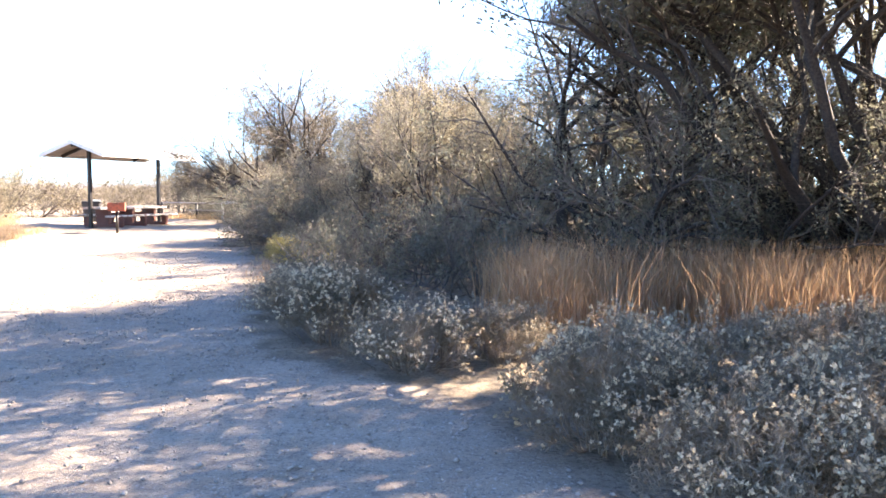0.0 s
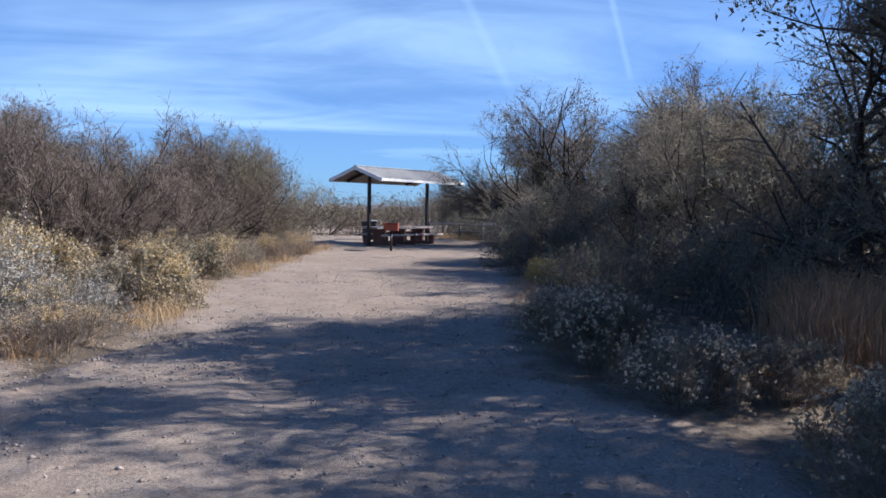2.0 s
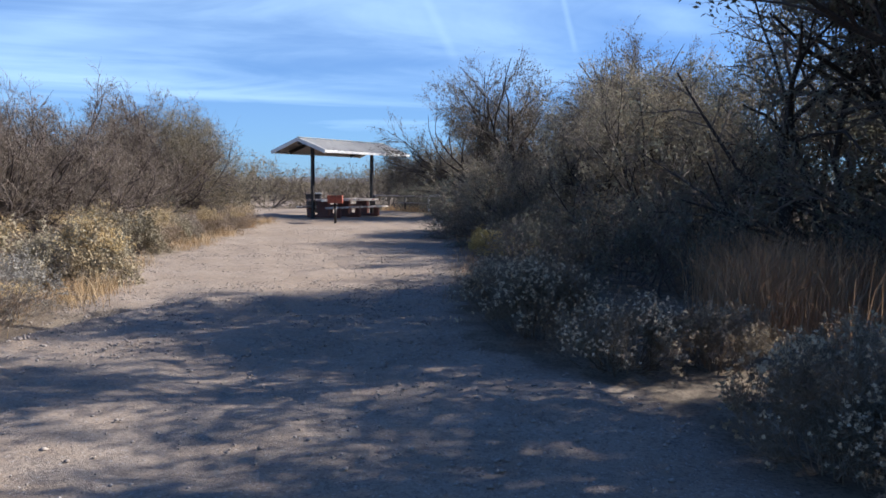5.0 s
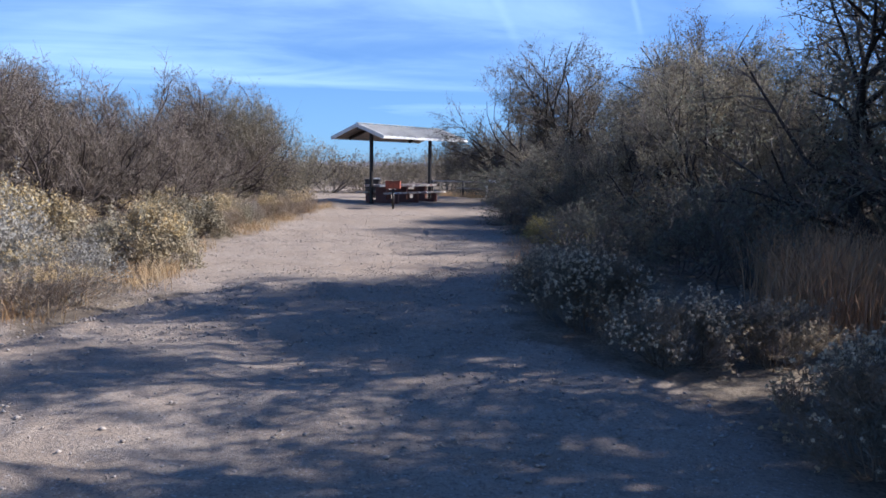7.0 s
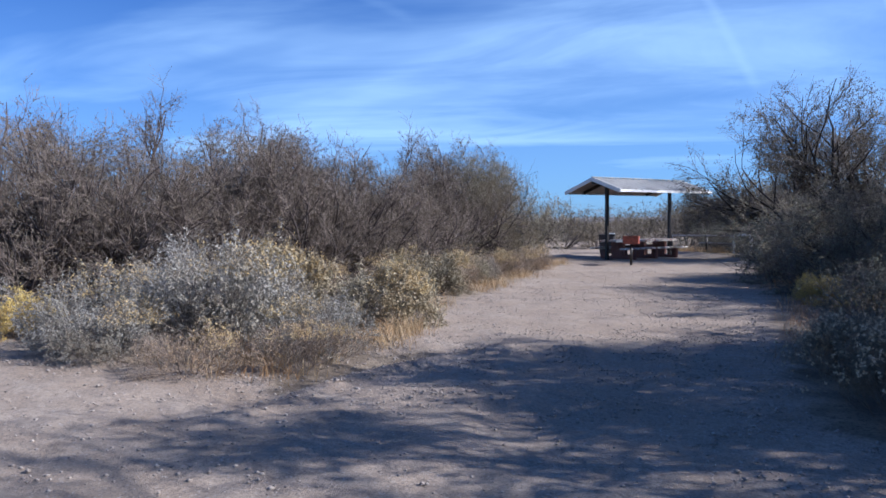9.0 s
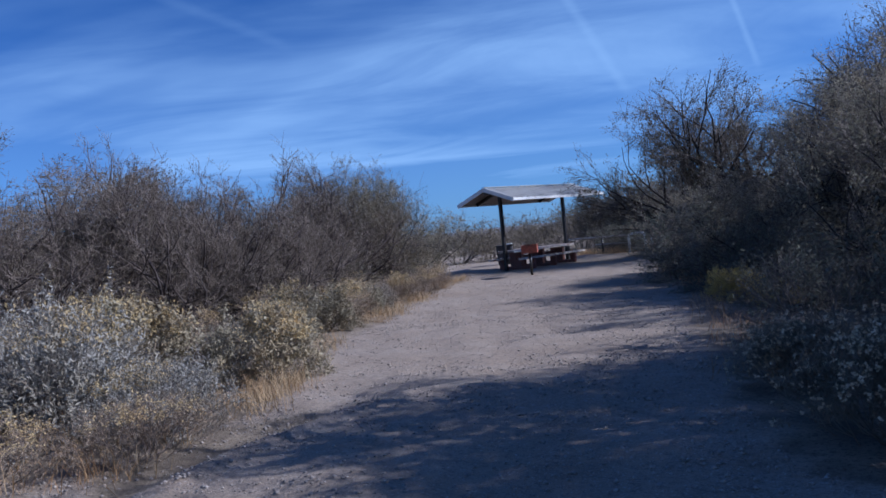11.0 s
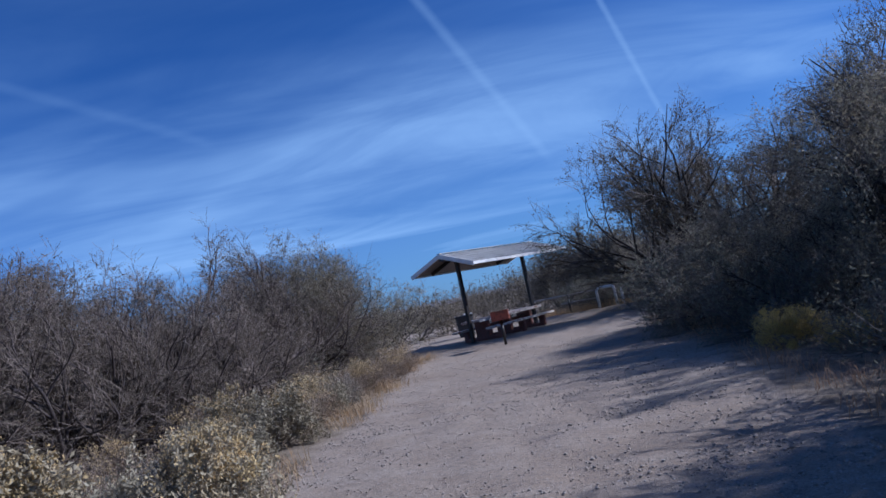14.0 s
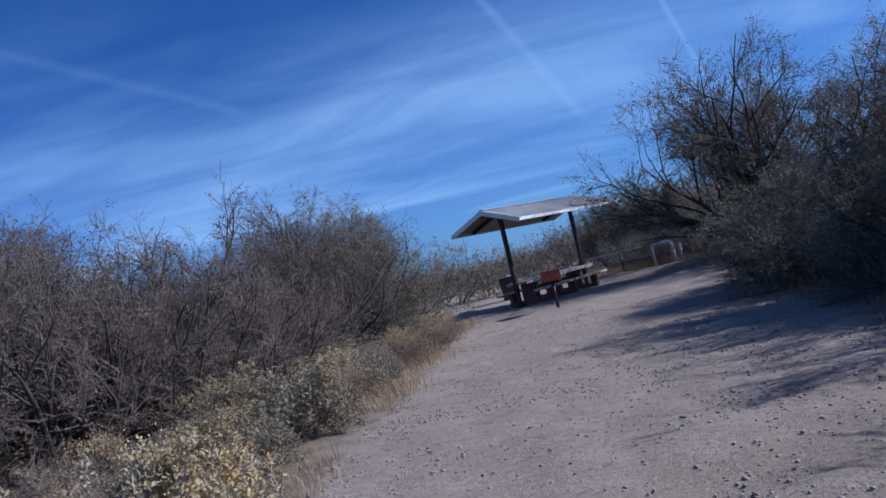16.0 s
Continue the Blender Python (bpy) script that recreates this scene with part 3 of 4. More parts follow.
KINDS = {
    # wide old mesquite with arching, drooping limbs
    "mesquite": dict(stems=12, lean=(8, 58), length=6.0, radius=0.115, wander=0.22, lift=-0.06, foot=0.3, thin=0.004, woody=1,
                     bark=M_BARK, twigs=M_TWIG, dome=(0, 0, 2.9, 5.2, 0.9), stray=0.06, **{"from": 0.2},
                     levels=((10, 50, 2.2, 5, 0.20, -0.02), (8, 46, 1.0, 3, 0.22, -0.04), (7, 44, 0.5, 1, 0.2, -0.02)),
                     leaves=(("crown", M_LEAF, 15, 0.058, 0.5, 0.42, 0.07, 0.0, 0.9, 3.4, -0.5, 0.0),)),
    # tall mesquite whose crown is carried high and to one side
    "tall_mesquite": dict(stems=11, lean=(4, 44), length=7.6, radius=0.13, wander=0.2, lift=0.02, foot=0.35, thin=0.004, woody=1,
                          bark=M_BARK, twigs=M_TWIG, dome=(-2.6, -0.7, 3.2, 6.6, 3.4), stray=0.05, **{"from": 0.35},
                          levels=((16, 54, 2.0, 5, 0.20, 0.0), (8, 46, 1.0, 3, 0.22, -0.02), (6, 44, 0.5, 1, 0.2, -0.02)),
                          leaves=(("crown", M_LEAF, 12, 0.085, 0.5, 0.45, 0.08, 0.0, 0.9, 3.4, -0.7, 0.0),)),
    # dense pale thicket tree, leafy to the ground
    "thicket": dict(stems=15, lean=(4, 80), length=3.6, radius=0.045, wander=0.13, lift=0.055, foot=0.6, thin=0.0035, woody=1,
                    bark=M_BARK, twigs=M_TWIG, dome=(0, 0, 3.0, 4.5, 0.0), stray=0.12, **{"from": 0.12},
                    levels=((9, 40, 1.5, 4, 0.16, 0.06), (7, 40, 0.8, 2, 0.18, 0.05), (5, 34, 0.52, 1, 0.15, 0.06)),
                    leaves=(("crown", M_LEAF_PALE, 12, 0.055, 0.2, 0.36, 0.05, 0.0, 0.85, 5.5, -0.3, 0.0),)),
    # near-leafless winter thicket
    "bare": dict(stems=19, lean=(3, 62), length=3.5, radius=0.055, wander=0.2, lift=0.07, foot=0.8, thin=0.0045, woody=1,
                 bark=M_BARK_BROWN, twigs=M_TWIG_BROWN, dome=(0, 0, 2.9, 3.85, 0.0), stray=0.14, **{"from": 0.12},
                 levels=((9, 38, 1.4, 4, 0.24, 0.08), (7, 42, 0.70, 2, 0.26, 0.07), (5, 46, 0.34, 1, 0.14, 0.05)),
                 leaves=(("crown", M_BUD, 3, 0.048, 0.2, 0.35, 0.02, 0.0, 0.9),)),
    # open spreading tree, bare at the tips
    "spreader": dict(stems=9, lean=(8, 62), length=4.6, radius=0.10, wander=0.16, lift=0.03, foot=0.25, thin=0.005, woody=1,
                     bark=M_BARK, twigs=M_TWIG, dome=(0, 0, 3.2, 4.7, 0.5), stray=0.12, **{"from": 0.25},
                     levels=((10, 42, 2.1, 4, 0.17, 0.04), (8, 40, 1.05, 2, 0.18, 0.05), (7, 36, 0.6, 1, 0.14, 0.05)),
                     leaves=(("crown", M_LEAF_DRY, 9, 0.055, 0.2, 0.34, 0.05, 0.0, 0.95),)),
    # low leafy undergrowth
    "undergrowth": dict(stems=14, lean=(5, 76), length=1.25, radius=0.016, wander=0.14, lift=0.05, foot=0.5, thin=0.003, woody=1,
                        bark=M_TWIG, twigs=M_TWIG, dome=(0, 0, 1.25, 1.3, 0.0), stray=0.1, **{"from": 0.12},
                        levels=((8, 40, 0.75, 3, 0.16, 0.04), (6, 40, 0.4, 1, 0.16, 0.03)),
                        leaves=(("crown", M_LEAF, 10, 0.06, 0.2, 0.36, 0.06, 0.0, 1.0, 7.0, -0.3, 0.0),)),
    # scrub of the far flats
    "scrub": dict(stems=9, lean=(5, 70), length=1.5, radius=0.03, wander=0.14, lift=0.06, foot=0.5, thin=0.008, woody=1,
                  bark=M_TWIG, twigs=M_TWIG, **{"from": 0.15},
                  levels=((6, 40, 0.95, 2, 0.16, 0.05), (4, 40, 0.55, 1, 0.16, 0.04)),
                  leaves=(("crown", M_LEAF_DRY, 4, 0.12, 0.2, 0.3, 0.1, 0.0),)),
    # rabbitbrush: fine upright stems, knots of pale dry flower heads at the tips
    "brush": dict(stems=70, lean=(2, 70), length=0.46, radius=0.0055, wander=0.09, lift=0.07, foot=0.26, thin=0.0018, woody=0,
                  bark=M_SAGE_TWIG, twigs=M_SAGE, dome=(0, 0, 0.72, 0.72, 0.0), stray=0.06, **{"from": 0.3},
                  levels=((6, 24, 0.30, 2, 0.10, 0.10), (4, 28, 0.15, 1, 0.12, 0.10)),
                  leaves=(("foliage", M_SAGE, 6, 0.045, -0.7, 0.13, 0.008, 0.0),),
                  heads=(M_FLOWER, 0.62, 7, 0.019)),
    # rounded saltbush, grey-green with yellow tips
    "saltbush": dict(stems=36, lean=(4, 78), length=0.7, radius=0.009, wander=0.13, lift=0.05, foot=0.35, thin=0.002, woody=0,
                     bark=M_GREY_TWIG, twigs=M_GREY_TWIG, dome=(0, 0, 1.0, 1.0, 0.0), stray=0.04, **{"from": 0.2},
                     levels=((7, 36, 0.42, 2, 0.14, 0.06), (6, 38, 0.2, 1, 0.14, 0.05)),
                     leaves=(("foliage", M_SALT, 12, 0.045, 0.0, 0.45, 0.02, 0.0, 1.0, 11.0, -1.0, 0.0), ("yellow_tips", M_YELLOW, 12, 0.032, 0.0, 0.5, 0.018, 0.4, 1.0, 3.0, -0.2, 0.62))),
    # low tan shrub, half dry
    "dry_shrub": dict(stems=34, lean=(3, 76), length=0.72, radius=0.008, wander=0.13, lift=0.06, foot=0.4, thin=0.0022, woody=0,
                      bark=M_TWIG_BROWN, twigs=M_TWIG_BROWN, dome=(0, 0, 1.1, 1.0, 0.0), stray=0.1, **{"from": 0.15},
                      levels=((7, 32, 0.45, 2, 0.13, 0.07), (5, 34, 0.24, 1, 0.13, 0.06)),
                      leaves=(("foliage", M_TAN, 6, 0.04, 0.0, 0.25, 0.015, 0.0, 1.0, 8.0, -0.6, 0.0), ("yellow_tips", M_YELLOW, 7, 0.03, 0.0, 0.5, 0.02, 0.5, 1.0, 2.6, 0.7, 0.7))),
    # small golden shrub
    "gold_shrub": dict(stems=34, lean=(4, 78), length=0.7, radius=0.009, wander=0.13, lift=0.05, foot=0.35, thin=0.002, woody=0,
                       bark=M_GREY_TWIG, twigs=M_GREY_TWIG, dome=(0, 0, 1.0, 1.0, 0.0), stray=0.05, **{"from": 0.2},
                       levels=((7, 36, 0.42, 2, 0.14, 0.06), (6, 38, 0.2, 1, 0.14, 0.05)),
                       leaves=(("foliage", M_GOLD, 12, 0.042, 0.0, 0.4, 0.02, 0.0, 1.0, 11.0, -1.0, 0.0),)),
    # whitish, fine-twigged brush
    "greybush": dict(stems=46, lean=(3, 80), length=0.74, radius=0.008, wander=0.13, lift=0.05, foot=0.4, thin=0.002, woody=0,
                     bark=M_GREY_TWIG, twigs=M_GREY_TWIG, dome=(0, 0, 1.1, 1.05, 0.0), stray=0.07, **{"from": 0.15},
                     levels=((7, 32, 0.45, 2, 0.13, 0.06), (6, 34, 0.24, 1, 0.13, 0.05)),
                     leaves=(("foliage", M_GREY, 8, 0.042, 0.0, 0.28, 0.015, 0.0, 1.0, 8.0, -0.9, 0.0), ("yellow_tips", M_YELLOW, 6, 0.03, 0.0, 0.5, 0.02, 0.5, 1.0, 2.2, 0.6, 0.7))),
}
MADE = {}


def variants(kind, count, seed):
    rng = np.random.default_rng(seed)
    MADE[kind] = [plant_meshes(rng, kind) for _ in range(count)]


SEEDS = {"mesquite": 21, "tall_mesquite": 25, "thicket": 32, "bare": 43, "brush": 54, "saltbush": 65, "greybush": 76, "undergrowth": 87, "scrub": 98, "dry_shrub": 120, "gold_shrub": 131, "spreader": 109}
NAMES = {"wood": "trunk", "twig": "twigwork", "flower_heads": "flower_mass", "yellow_tips": "tip_growth"}


def put_plant(kind, which, name, at, turn, size, label, category, group, lean=0.0):
    parts = MADE[kind][which % len(MADE[kind])]
    sx, sy, sz = size if isinstance(size, tuple) else (size, size, size)
    ob = new(name)
    ob.matrix_world = pose(at[0], at[1], float(rise(at[0], at[1])), lean, 0, turn) @ Matrix.Diagonal((sx, sy, sz, 1))
    tagged(ob, label, category, group)
    for key, me in parts.items():
        stems = key == "wood" and kind not in ("mesquite", "tall_mesquite", "spreader")
        p = child("stemwork" if stems else NAMES.get(key, key), me, ob)
        if key != "wood" or stems:
            tagged(p, kind="stuff")
    return ob


for k, (kind, count) in enumerate((("mesquite", 3), ("tall_mesquite", 2), ("thicket", 3), ("spreader", 2), ("bare", 3), ("brush", 3), ("saltbush", 3), ("greybush", 2),
                                   ("undergrowth", 3), ("scrub", 3), ("dry_shrub", 3), ("gold_shrub", 2))):
    variants(kind, count, SEEDS[kind])

# trunks past x = 6 are out of view, added to shade grass and brush
GREEN = "grey-green mesquite tree with dark arching limbs and fine leaves"
for x, y, which, turn, size in (
        (2.5, 12.0, 0, 110, (1.12, 1.12, 1.1)), (4.7, 10.0, 2, 200, (0.85, 0.85, 0.72)), (5.2, 14.6, 1, 20, (1.0, 1.0, 0.8)), (6.2, 4.2, 0, 300, (1.0, 1.0, 1.0)), (7.6, 10.8, 0, 30, (1.0, 1.0, 0.75)), (9.8, 12.2, 1, 130, (1.1, 1.1, 1.05)), (11.6, 6.4, 2, 10, (1.1, 1.1, 1.2)), (2.4, 15.8, 1, 210, 1.0)):
    put_plant("mesquite", which, "mesquite_tree", (x, y), turn, size, GREEN, "tree", "mesquites by the track")
# mostly unseen trees, sited so their crowns cast the shadow over the track
HIGH = "tall mesquite tree with a high leaning crown that shades the track"
for x, y, which, size in ((5.8, 8.4, 0, 1.1), (5.7, 10.6, 1, 1.1), (5.6, 12.2, 0, 1.1), (8.2, 7.0, 1, 1.05)):
    put_plant("tall_mesquite", which, "tall_mesquite_tree", (x, y), 0, size, HIGH, "tree", "mesquites by the track")
PALE = "pale olive desert thicket tree, dense and twiggy beside the track"
for x, y, which, turn, size in (
        (-1.2, 18.0, 0, 0, (1.05, 1.05, 1.0)), (-4.7, 21.0, 1, 70, (0.95, 0.95, 0.62)), (1.2, 18.4, 2, 130, 1.15), (-0.9, 23.8, 0, 200, 1.2), (-3.0, 18.6, 2, 20, (0.8, 0.8, 0.62)),
        (-16.6, 22.4, 1, 40, (1.1, 1.1, 1.0)), (-16.0, 20.4, 0, 150, (1.0, 1.0, 0.95)), (-17.4, 21.4, 2, 260, (1.1, 1.1, 1.0)), (-0.2, 15.2, 2, 310, 1.05)):
    put_plant("thicket", which, "thicket_tree", (x, y), turn, size, PALE, "tree", "pale thicket trees")
BARE = "brown, nearly leafless thorny thicket along the track"
for i, (x, y, size) in enumerate((
        (-15.9, 18.6, 1.05), (-15.2, 16.0, 1.02), (-14.6, 13.4, 0.92), (-14.4, 11.0, 0.92), (-14.6, 8.6, 0.94),
        (-15.4, 6.0, 0.95), (-17.0, 3.8, 0.95), (-17.4, 9.4, 1.15), (-18.0, 14.2, 1.2), (-16.4, 11.8, 1.1), (-15.0, 14.8, 0.88), (-14.3, 12.2, 0.85), (-14.4, 9.8, 0.84), (-15.9, 17.3, 0.95), (-15.0, 7.3, 0.9), (-18.6, 6.6, 1.15), (-13.6, 14.4, 0.7))):
    put_plant("bare", i, "bare_thicket", (x, y), 67 * i, size, BARE, "shrub", "bare thickets")
OPEN = "open spreading desert tree with bare grey twigs and few leaves"
big = put_plant("spreader", 0, "spreading_tree", (-7.2, 31.4), 30, (1.55, 1.55, 1.5), OPEN, "tree", "spreading trees")
for x, y, which, turn, size in ((-1.0, 21.0, 1, 100, 1.15), (-1.2, 26.8, 0, 220, 1.25), (-4.6, 31.6, 1, 40, (1.3, 1.3, 1.25)), (-12.6, 40.2, 1, 10, 0.75), (-9.4, 38.6, 0, 160, 0.8), (-16.2, 43.0, 1, 250, 0.7)):
    put_plant("spreader", which, "spreading_tree", (x, y), turn, size, OPEN, "tree", "spreading trees")
UNDER = "low tangled grey-green undergrowth under the trees"
for i, (x, y, size) in enumerate((
        (-5.3, 18.9, 1.2), (-4.2, 17.4, 1.15), (-3.0, 16.2, 1.1), (-1.6, 14.6, 1.1), (-0.4, 13.0, 1.1), (1.0, 11.6, 1.0), (-2.6, 13.4, 0.8),
        (-6.2, 21.4, 1.25), (-6.3, 24.4, 0.9), (4.6, 10.8, 1.35), (6.6, 10.8, 1.4), (2.2, 13.2, 1.3), (2.6, 10.2, 1.25), (0.1, 10.4, 1.15), (-0.9, 11.6, 1.2), (-2.1, 11.4, 0.9), (3.6, 12.4, 1.5), (-6.4, 33.6, 1.4), (-9.0, 39.0, 1.8), (-13.4, 40.4, 1.7),
        (-11.4, 41.0, 1.9), (-6.6, 36.2, 1.7), (-15.7, 21.6, 1.35), (-14.6, 17.0, 1.1), (-12.5, 36.4, 1.3), (-11.1, 35.2, 1.2), (-13.8, 37.6, 1.4), (-9.4, 35.2, 1.5), (-13.2, 34.8, 1.1), (-12.1, 34.5, 1.05), (-11.0, 34.2, 1.1), (-10.0, 34.0, 1.2), (-5.7, 22.6, 1.5), (-5.2, 20.2, 1.6), (-8.2, 33.4, 1.4))):
    put_plant("undergrowth", i, "undergrowth_shrub", (x, y), 97 * i, size, UNDER, "shrub", "undergrowth")
RABBIT = "grey rabbitbrush with pale dry flower heads"
for i, (x, y, size) in enumerate((
        (-1.35, 7.2, 1.2), (-0.45, 6.15, 0.95), (0.3, 6.5, 0.85), (0.85, 4.45, 1.05), (1.9, 4.1, 1.1), (1.25, 5.45, 1.05), (2.9, 4.8, 1.1),
        (3.3, 5.9, 1.05), (2.2, 3.1, 1.1), (3.7, 3.8, 1.15), (1.35, 3.5, 0.9), (2.3, 5.6, 1.0), (4.3, 5.2, 1.1), (-2.0, 8.6, 1.0))):
    put_plant("brush", i, "rabbitbrush", (x, y), 80 * i, size, RABBIT, "shrub", "rabbitbrush clumps")
SALT = "rounded grey-green saltbush with yellowing tips"
for i, (x, y, size) in enumerate((
        (-8.3, 8.5, (1.0, 1.0, 1.1)), (-9.7, 7.3, (1.3, 1.3, 1.45)), (-10.9, 12.3, 1.15), (-10.2, 10.9, 0.8), (-11.7, 14.6, 0.9), (-12.9, 17.6, 0.85))):
    put_plant("saltbush", i, "saltbush", (x, y), 50 * i, size, SALT, "shrub", "saltbush along the track")
GREYB = "whitish grey dry brush with fine tangled twigs"
for i, (x, y, size) in enumerate(((-8.5, 5.9, (1.25, 1.25, 1.55)), (-9.8, 5.0, (1.15, 1.15, 1.1)), (-7.3, 6.2, (0.85, 0.85, 0.8)), (-12.4, 3.9, (1.1, 1.1, 0.9)), (-10.0, 6.3, (1.1, 1.1, 1.3)), (-8.9, 4.6, (0.85, 0.85, 0.75)),
                                  (-9.5, 9.6, 0.7), (-12.0, 15.6, 0.7))):
    put_plant("greybush", i, "grey_brush", (x, y), 70 * i, size, GREYB, "shrub", "grey brush")
TAN = "low tan half-dry shrub at the edge of the track"
for i, (x, y, size) in enumerate((
        (-10.9, 11.4, 0.8), (-11.2, 13.5, 0.85), (-11.8, 15.4, 0.85), (-12.3, 17.1, 0.8), (-12.8, 18.7, 0.85), (-13.4, 20.2, 0.8), (-12.2, 12.8, 1.0),
        (-12.8, 15.9, 1.0), (-14.2, 21.7, 0.8), (-11.7, 10.2, 0.9), (-10.5, 9.7, 0.7), (-11.2, 8.0, 1.0), (-6.7, 5.6, (0.75, 0.75, 0.62)), (-7.4, 4.7, (0.7, 0.7, 0.55)))):
    put_plant("dry_shrub", i, "dry_shrub", (x, y), 83 * i, size, TAN, "shrub", "dry verge shrubs")
GOLD = "small golden-yellow desert shrub beside the track"
for i, (x, y, size) in enumerate(((-3.75, 15.0, (0.62, 0.62, 0.68)), (-11.5, 4.5, 0.75), (-3.0, 14.3, 0.5))):
    put_plant("gold_shrub", i, "golden_shrub", (x, y), 50 * i, size, GOLD, "shrub", "golden shrubs")
FAR = "distant grey-brown desert shrub on the flats"
rng_far = np.random.default_rng(77)
for i in range(52):
    row, k = divmod(i, 13)
    r = 45 + 11 * row + float(rng_far.uniform(-4, 4))
    bearing = radians(9 + 2.3 * k + float(rng_far.uniform(-1, 1)) + 0.6 * row)
    put_plant("scrub", i, "distant_shrub", (-r * math.sin(bearing), r * math.cos(bearing)), 61 * i, float(rng_far.uniform(0.75, 1.25)) * (2.2 if k < 4 else 1.7 if k < 7 else 1.15), FAR, "shrub", "far shrubs")
for i in range(16):
    r, bearing = 50 + 60 * float(rng_far.uniform(0, 1)), radians(float(rng_far.uniform(38, 64)))
    put_plant("scrub", i, "distant_shrub", (-r * math.sin(bearing), r * math.cos(bearing)), 37 * i, float(rng_far.uniform(0.9, 1.5)), FAR, "shrub", "far shrubs")


def far_scrub():
    """Countless small shrubs out to the horizon, as loose heaps of leaf clumps."""
    rng = np.random.default_rng(12)
    n, per = 620, 34
    r = 85 * np.exp(rng.uniform(0, 1, n) * 1.7)
    b = np.radians(rng.uniform(-12, 72, n))
    c = np.stack([-r * np.sin(b), r * np.cos(b)], -1)
    z = rise(c[:, 0], c[:, 1])
    size = rng.uniform(0.7, 1.6, n)
    q = rng.normal(0, 1, (n, per, 3)) * np.array([0.75, 0.75, 0.35])
    q[..., 2] = np.abs(q[..., 2]) * 1.6
    p = q * size[:, None, None] + np.stack([c[:, 0], c[:, 1], z], -1)[:, None]
    p = p.reshape(-1, 3)
    line = np.stack([p, p + rng.normal(0, 0.12, p.shape)], 1)
    v, f = leaves(rng, line, 1, 0.55, 0.0, 0.5)
    tagged(new("far_scrub", arrays_mesh("far_scrub", v, f, M_LEAF_DRY)), "low grey-brown scrub spread over the far flats", "scrub", kind="stuff")


far_scrub()


def blades(name, rng, xy, height, wide, lean, mat, label):
    """Dry grass: curved, tapering, folded blades."""
    n = len(xy)
    h = height * rng.uniform(0.45, 1.15, n)
    q = rng.uniform(0, 2 * np.pi, n)
    side = np.stack([np.cos(q), np.sin(q), 0 * q], -1)
    off = np.stack([-np.sin(q), np.cos(q), 0 * q], -1) * (lean * rng.uniform(0.1, 1.0, n) * h)[:, None]
    base = np.stack([xy[:, 0], xy[:, 1], rise(xy[:, 0], xy[:, 1]) - 0.01], -1)
    up = np.array([0, 0, 1.0])
    w = wide * rng.uniform(0.6, 1.4, n)[:, None]
    mid, tip = base + off * 0.35 + up * (h * 0.6)[:, None], base + off + up * h[:, None]
    fold = unit(off) * w * 0.5
    v = np.stack([base - side * w, base + fold, base + side * w, mid - side * w * 0.7, mid + fold, mid + side * w * 0.7, tip], 1).reshape(-1, 3)
    j = 7 * np.arange(n)[:, None]
    f = np.concatenate([j + [t] for t in ([0, 1, 4], [0, 4, 3], [1, 2, 5], [1, 5, 4], [3, 4, 6], [4, 5, 6])])
    tagged(new(name, arrays_mesh(name, v, f, mat)), label, "grass", kind="stuff")


def tufts(rng, centres, each, spread):
    c = np.repeat(np.asarray(centres, float), each, axis=0)
    return c + rng.normal(0, spread, c.shape)


def build_grass():
    rng = np.random.default_rng(31)
    c = np.stack([rng.uniform(0.4, 7.5, 300), rng.uniform(7.5, 10.4, 300)], -1)
    c = c[np.sin(2.1 * c[:, 0]) + np.sin(2.7 * c[:, 1] + c[:, 0]) + rng.normal(0, 0.7, 300) > -0.9]
    c[:, 1] -= 0.12 * c[:, 0]
    blades("russet_grass", rng, tufts(rng, c, 64, 0.17), 0.95, 0.0042, 0.8, M_STRAW_RED, "tall russet dry grass under the trees")
    y = rng.uniform(6.4, 24, 220)
    y = y[np.sin(1.9 * y) + np.sin(0.83 * y + 1) + rng.normal(0, 0.5, 220) > 0.25]
    x = road_x(ROAD_LEFT, y) - np.abs(rng.normal(0.1, 0.6, len(y))) + 0.15
    near = np.stack([rng.uniform(-9.5, -6.4, 26), rng.uniform(4.6, 6.6, 26)], -1)
    c = np.concatenate([np.stack([x, y], -1), near])
    c = np.concatenate([c, [(-7.4, 8.1), (-7.45, 8.3), (-7.3, 7.9), (-7.0, 5.5), (-7.6, 5.2), (-7.3, 5.35)]])
    blades("straw_grass", rng, tufts(rng, c, 24, 0.15), 0.27, 0.0035, 1.5, M_STRAW, "short golden dry grass along the track edge")
    y = rng.uniform(8, 24, 44)
    x = road_x(ROAD_RIGHT, y) + 0.2 + np.abs(rng.normal(0.2, 0.5, 44))
    blades("verge_grass", rng, tufts(rng, np.stack([x, y], -1), 22, 0.17), 0.2, 0.004, 1.4, M_STRAW_RED, "thin dry grass along the shaded verge")
    x = rng.uniform(-15, -6, 120)
    y = 31.6 - (x + 10) * 0.37 + rng.uniform(0.3, 3.2, 120)
    blades("bank_grass", rng, tufts(rng, np.stack([x, y], -1), 24, 0.2), 0.38, 0.008, 0.7, M_STRAW, "dry tan grass behind the low bank")


build_grass()


